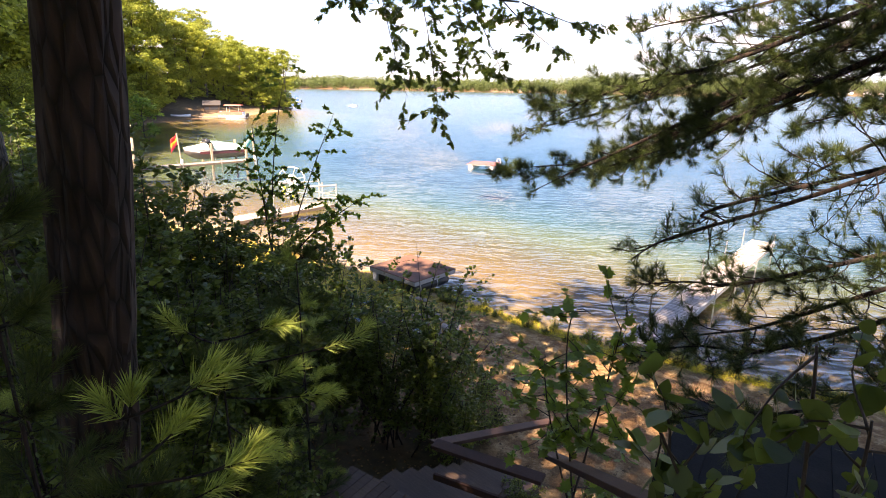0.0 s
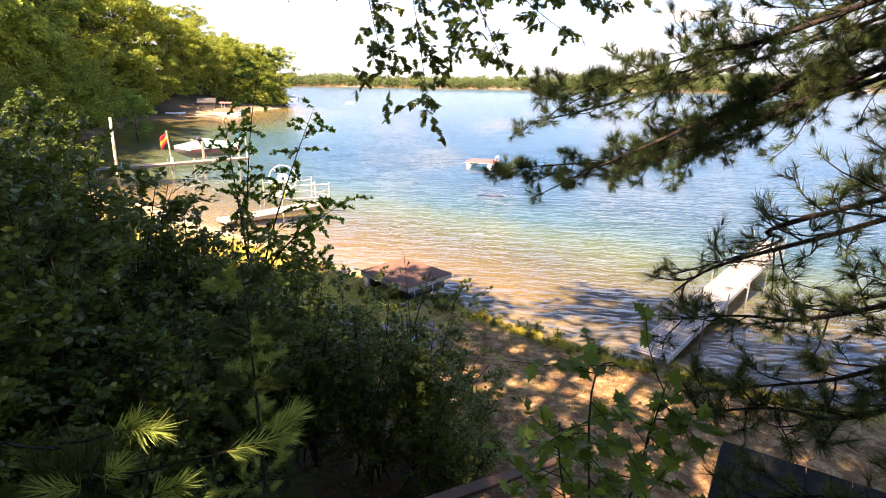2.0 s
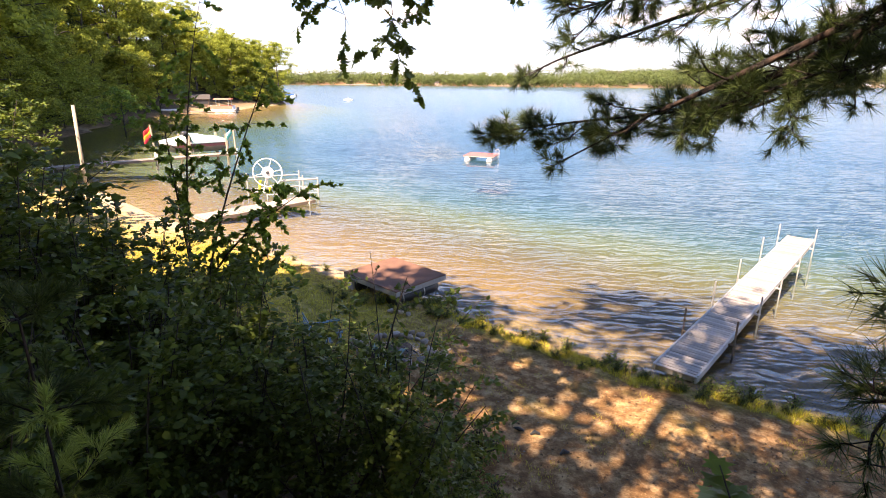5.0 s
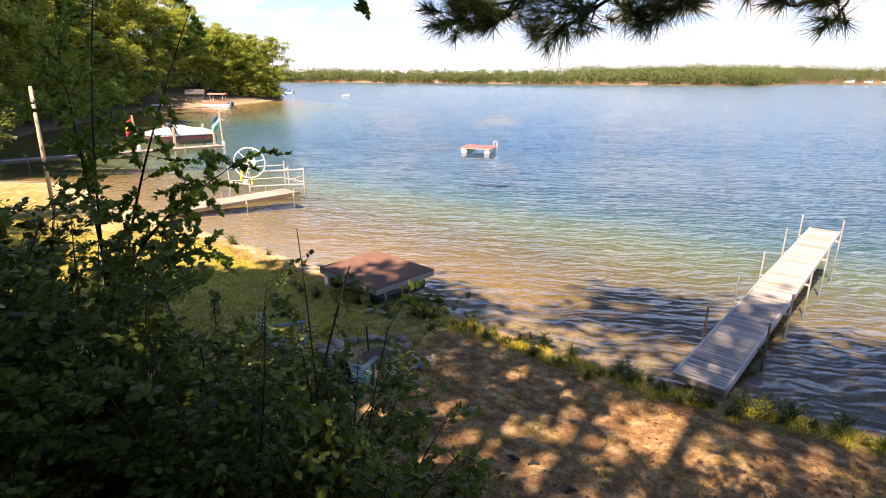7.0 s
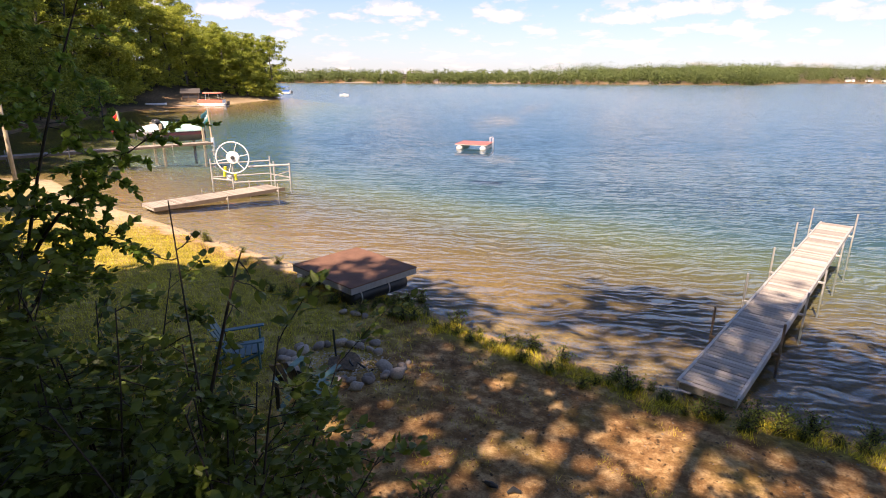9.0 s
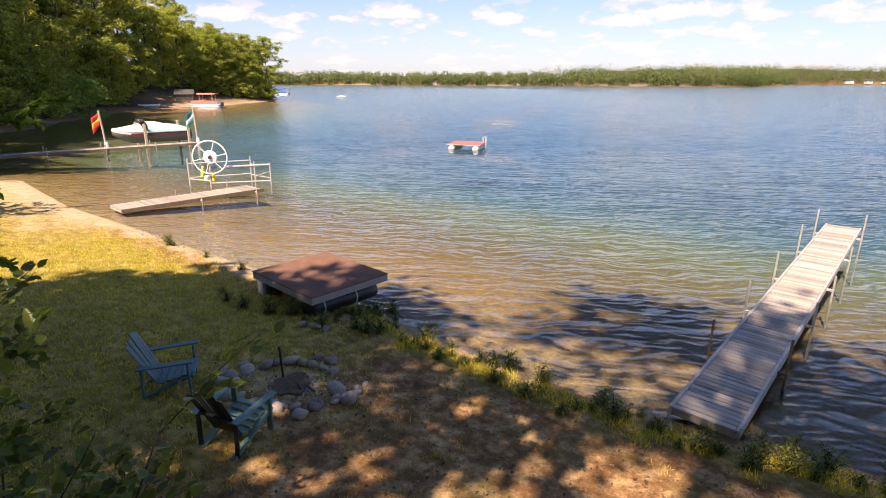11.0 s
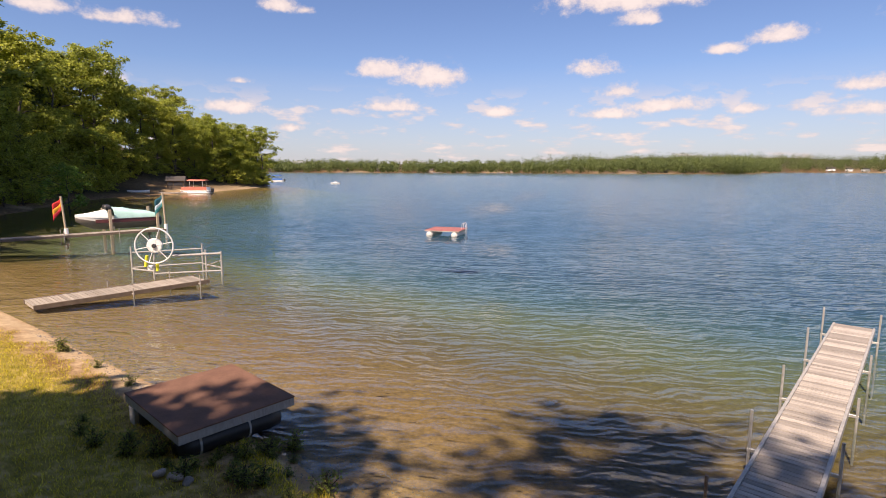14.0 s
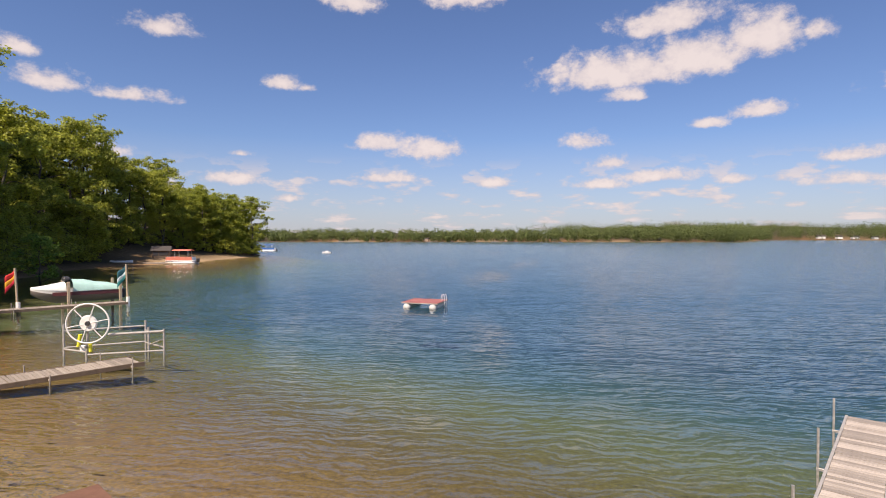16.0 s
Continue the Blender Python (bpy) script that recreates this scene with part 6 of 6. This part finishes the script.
def cottage(name, x, y, w, d, h, turn, wall, roof, label, category="house", z=None):
    root = thing(name, pose(x, y, gz(x, y) if z is None else z, 0, 0, turn), label, category)
    part("wall", boxed(-w / 2, w / 2, -d / 2, d / 2, -1.0, h, 0.02), wall, root)
    rise = w * 0.28
    bm = bmesh.new()
    o = 0.3
    a = [(-w / 2 - o, -d / 2 - o, h - 0.05), (w / 2 + o, -d / 2 - o, h - 0.05), (w / 2 + o, d / 2 + o, h - 0.05), (-w / 2 - o, d / 2 + o, h - 0.05), (-w / 2 - o, 0, h + rise), (w / 2 + o, 0, h + rise)]
    v = [bm.verts.new(p) for p in a]
    for q in ((0, 1, 5, 4), (2, 3, 4, 5), (0, 4, 3), (1, 2, 5), (3, 2, 1, 0)):
        bm.faces.new([v[i] for i in q])
    part("roof", bm, roof, root)
    m_glass = M_DARKMETAL
    for k in (-0.28, 0.05, 0.3):
        part("window", boxed(w * k - 0.45, w * k + 0.45, -d / 2 - 0.04, -d / 2 + 0.02, h * 0.4, h * 0.8), m_glass, root)
    return root


M_GREYROOF = plain("grey_roof", (0.07, 0.06, 0.055), 0.85)
M_REDROOF = plain("faded_red_roof", (0.45, 0.13, 0.09), 0.8)
M_TANWALL = plain("tan_wall", (0.42, 0.33, 0.24), 0.85)
cottage("boathouse", -65.8, 129.9, 3.4, 3.0, 1.8, 25, M_SIDING, M_GREYROOF, "small weathered boathouse with a grey roof on the beach", "boathouse")
ramp_ob = thing("beach_dock", pose(-64, 120.6, 0.35, 0, 0, -62), "low weathered dock section on the far beach", "dock")
for i in range(18):
    part("board", boxed(-0.6, 0.6, i * 0.3, i * 0.3 + 0.27, -0.04, 0.0), M_BOARD, ramp_ob)
for x in (-0.55, 0.55):
    part("side_rail", boxed(x - 0.04, x + 0.04, 0, 5.4, -0.2, -0.041), M_BEAM, ramp_ob)
rowboat = thing("rowboat", pose(-66.8, 118.4, 0.25, 0, 0, 40), "small pale rowing boat pulled up on the shore", "boat")
loft([[(x, s * 0.7 * max(0.05, 1 - (abs(x) / 2) ** 2.2) * w, z + 0.15 * (abs(x) / 2) ** 2) for s, w, z in ((-1, 1, 0.55), (-1, 0.85, 0.25), (-1, 0.2, 0), (1, 0.2, 0), (1, 0.85, 0.25), (1, 1, 0.55))] for x in np.linspace(-2, 2, 11)], M_WHITE, "hull", rowboat).modifiers.new("thick", "SOLIDIFY").thickness = 0.05
part("thwart", boxed(-0.15, 0.15, -0.6, 0.6, 0.4, 0.45), M_BEAM, rowboat)

speedboat = thing("motorboat", pose(-52, 203, 0, 0, 0, 5), "distant small white motorboat on open water", "boat")
speedboat.scale = (0.6, 0.6, 0.6)
loft([[(x, s * 0.95 * min(1, (x + 2.6) / 2) ** 0.5 * w, z) for s, w, z in ((-1, 1, 0.8), (-1, 0.9, 0.3), (-1, 0.1, -0.1), (1, 0.1, -0.1), (1, 0.9, 0.3), (1, 1, 0.8))] for x in np.linspace(-2.59, 2.6, 9)], M_WHITE, "hull", speedboat).modifiers.new("thick", "SOLIDIFY").thickness = 0.06
part("cabin", boxed(-0.5, 0.9, -0.6, 0.6, 0.6, 1.35, 0.1), M_WHITE, speedboat)
part("motor", boxed(2.6, 3.0, -0.2, 0.2, 0.2, 0.9, 0.05), M_BARREL, speedboat)

# ---- cottages on the far shore ----
for x, y, w in ((-217, 798, 7), (-169, 803, 5), (-93, 807, 6.5), (24, 813, 5), (92, 814, 5.5), (245, 842, 6)):
    cottage("cottage", x, y, w, 5, 2.0 + 0.6 * rng.random(), rng.normal() * 20, M_TANWALL if rng.random() < 0.5 else M_SIDING, M_GREYROOF, "distant lakeside cottage in front of the far woods", "house")
for x, y, w in ((824, 1474, 18), (866, 1472, 14), (903, 1471, 16), (949, 1470, 14), (991, 1469, 16)):
    cottage("cottage", x, y, w, 8, 4.2, rng.normal() * 6, M_WHITE, M_GREYROOF, "distant pale cottage on the far bay", "house")
for x, y, l in ((-203, 783, 30), (-83, 792, 16), (8, 799, 14), (717, 1433, 40)):
    dk = thing("far_dock", pose(x, y, 0.6), "distant pale boat dock at the far shore", "dock", "far docks")
    part("deck", boxed(-l / 2, l / 2, -1.2, 1.2, -0.3, 0.2, 0.03), M_BOARD, dk)
    for k in range(5):
        part("post", boxed(-l / 2 + k * l / 4 - 0.15, -l / 2 + k * l / 4 + 0.15, -0.9, -0.6, -3, -0.3), M_BEAM, dk)


# ---- grass, litter, pebbles ----
def on_ground(n, x0, x1, y0, y1):
    x, y = x0 + (x1 - x0) * rng.random(n), y0 + (y1 - y0) * rng.random(n)
    return x, y, lake_distance(x, y)


def blades(name, x, y, length, width, label, mat):
    z = ground_height(x, y)
    p = np.c_[x, y, z - 0.01]
    d = unit(rng.normal(size=p.shape) * np.array([0.45, 0.45, 0.1]) + np.array([0, 0, 1]))
    ln = length * (0.5 + 0.8 * rng.random(len(x)))
    v, f = leaves_np(p, d, rng.normal(size=p.shape), ln, width, ((0, 0.5), (0.6, 0.35), (1, 0), (0.6, -0.35), (0, -0.5)), 0.0)
    ob = part_np(name, v, f, mat)
    tagged(ob, label, "grass", "", "stuff")


x, y, d = on_ground(260000, -17, 3.5, 17, 37)
leftness = np.clip((-x + 2.4 + 0.31 * (y - 21.9)) / 3.35, 0, 1) * np.clip((np.hypot((x - 0.55) / 1.0, (y - 20.32) / 0.8) - 0.75) * 2, 0.12, 1)
patch = wobble(x, y, 1.9, 4.0) + 0.6 * wobble(x, y, 5.1, 1.0)
keep = (d > 0.75 + 0.5 * patch) & (d < 11) & (rng.random(len(x)) < np.clip(leftness + 0.3 * patch, 0.0, 1) * np.clip(1.25 - np.clip((-x - 8.2) / 5, 0, 0.95) * np.clip(1.7 - d / 3.5, 0, 1) * 1.4, 0.1, 1))
blades("lawn_grass", x[keep], y[keep], 0.085, 0.009, "rough yellow-green grass thinning towards the beach", M_GRASS)
x, y, d = on_ground(170000, -1, 14, 16, 27)
patch = wobble(x, y, 2.6, 1.0) + 0.7 * wobble(x, y, 6.0, 3.0)
keep = (np.abs(d - 0.66) < 0.3 + 0.3 * patch) & (rng.random(len(x)) < np.clip(0.6 + 0.5 * patch, 0.08, 0.95))
blades("bank_grass", x[keep], y[keep], 0.16, 0.011, "green weeds and grass along the low bank", M_GRASS)
x, y, d = on_ground(20000, 0.8, 11, 14.5, 21.5)
patch = wobble(x, y, 1.7, 5.0) + 0.8 * wobble(x, y, 4.3, 2.0)
keep = (d > 1.1) & (patch > 0.62)
blades("sparse_grass", x[keep], y[keep], 0.08, 0.007, "sparse grass tufts in the sandy yard", M_GRASS)

M_LITTER = leaf_material("dead_leaves", (0.06, 0.035, 0.018), (0.26, 0.16, 0.08), (0.3, 0.2, 0.1), 0.15, 0.8)
x, y, d = on_ground(11000, -5, 12, 11, 22)
keep = d > 1.0
x, y = x[keep], y[keep]
p = np.c_[x, y, ground_height(x, y) + 0.008]
s = 0.03 + 0.045 * rng.random(len(x))
nrm = leaf_normals(len(x), 0.25)
v, f = leaves_np(p, np.cross(nrm, rng.normal(size=p.shape)), nrm, s, s * 0.6, OVAL_LEAF)
tagged(part_np("leaf_litter", v, f, M_LITTER), "scattered dead brown leaves on the sand", "leaves", "", "stuff")


def pebbles(name, x, y, size, label):
    t = np.array([(1, 0, 0), (0, 1, 0), (-1, 0, 0), (0, -1, 0), (0, 0, 0.7), (0, 0, -0.5)])
    tri = np.array([(0, 1, 4), (1, 2, 4), (2, 3, 4), (3, 0, 4), (1, 0, 5), (2, 1, 5), (3, 2, 5), (0, 3, 5)])
    sc = size * (0.5 + rng.random((len(x), 1, 3)))
    a = rng.random(len(x)) * 6.3
    c, s_ = np.cos(a)[:, None], np.sin(a)[:, None]
    q = t[None] * sc
    q = np.stack([q[..., 0] * c - q[..., 1] * s_, q[..., 0] * s_ + q[..., 1] * c, q[..., 2]], -1)
    v = q + np.c_[x, y, ground_height(x, y)][:, None]
    f = (tri[None] + 6 * np.arange(len(x))[:, None, None]).reshape(-1, 3)
    tagged(part_np(name, v.reshape(-1, 3), f, M_STONE), label, "pebbles", "", "stuff")


x, y, d = on_ground(34000, -10, 14, 16, 33)
keep = (np.abs(d + 0.5) < 0.9) | ((d > 0) & (rng.random(len(x)) < 0.06))
pebbles("shore_pebbles", x[keep], y[keep], 0.022, "small pebbles along the water's edge")
x, y, d = on_ground(1200, -10, 14, 16, 33)
keep = np.abs(d + 0.1) < 0.5
rx, ry = 0.55 + 0.62 * rng.normal(size=420) * 0.7, 20.32 + 0.45 * rng.normal(size=420) * 0.7
pebbles("fire_ring_gravel", rx, ry, 0.028, "small broken stones scattered inside the fire ring")
pebbles("shore_stones", x[keep], y[keep], 0.06, "scattered stones along the water's edge")
for x, y in ((3.8, 17), (3.5, 17.1), (4.3, 16.4)):
    st = thing("fallen_bark", pose(x, y, gz(x, y) + 0.02, 0, 0, rng.random() * 180), "dark piece of fallen bark on the sand", "bark", "fallen bark")
    part("piece", Mass_tube([(-0.09, 0, 0.01), (0, 0.03, 0.04), (0.1, -0.01, 0.015)], [0.02, 0.045, 0.02], 7), M_SOOT, st)


# ---- weeds on the bank ----
weed_src = shrub(0.4, 0.34, 520, 0.045, M_WEED, OVAL_LEAF, 8)
spots = [(0.7, 23.7), (1.2, 24.1), (1.6, 24.1), (0.1, 23.1), (2.5, 23.2), (3.1, 22.8), (4, 22.1), (4.9, 21.5), (5.9, 20.9), (6.5, 20.6), (6.7, 20.2), (7.4, 19.7), (8.5, 19.7), (9.8, 19.4), (-2.4, 25.9), (-3.6, 26.9), (-5.3, 28), (-7.2, 29.1), (2.7, 16), (3, 14.8), (2.8, 14.1)]
for x in np.linspace(0.3, 12, 42):
    ys = np.linspace(16.5, 27, 300)
    d = lake_distance(np.full(300, x), ys)
    spots.append((x, float(ys[np.argmin(np.abs(d - 0.65 - 0.25 * rng.normal()))])))
for x, y in ((-2.6, 24.1), (-2, 23.7), (-1.3, 23.6), (-0.7, 23.7), (0.4, 24.1), (-3, 24.7), (1, 24.5)):
    spots.append((x, y))
spots += [(0.35, 23.55), (0.75, 23.95), (1.1, 24.3), (-0.35, 23.35), (0.1, 23.4), (1.4, 24.6), (0.9, 24.3), (-0.8, 23.7), (-1.6, 24.1)]
for i, (x, y) in enumerate(spots):
    m = Matrix.LocRotScale((x, y, gz(x, y) - 0.02), Euler((0, 0, rng.random() * 6.3)), None)
    if i:
        ob = copy_thing(weed_src, m)
    else:
        ob = weed_src
        ob.matrix_world = m
    k = 0.45 + 0.65 * rng.random() ** 2 + (0.6 if 17 < i < 21 else 0)
    ob.scale = (k, k, k)
    ob.name = "weed"
    tagged(ob, "small green weed clump growing on the bank", "weed", "weeds on the bank")
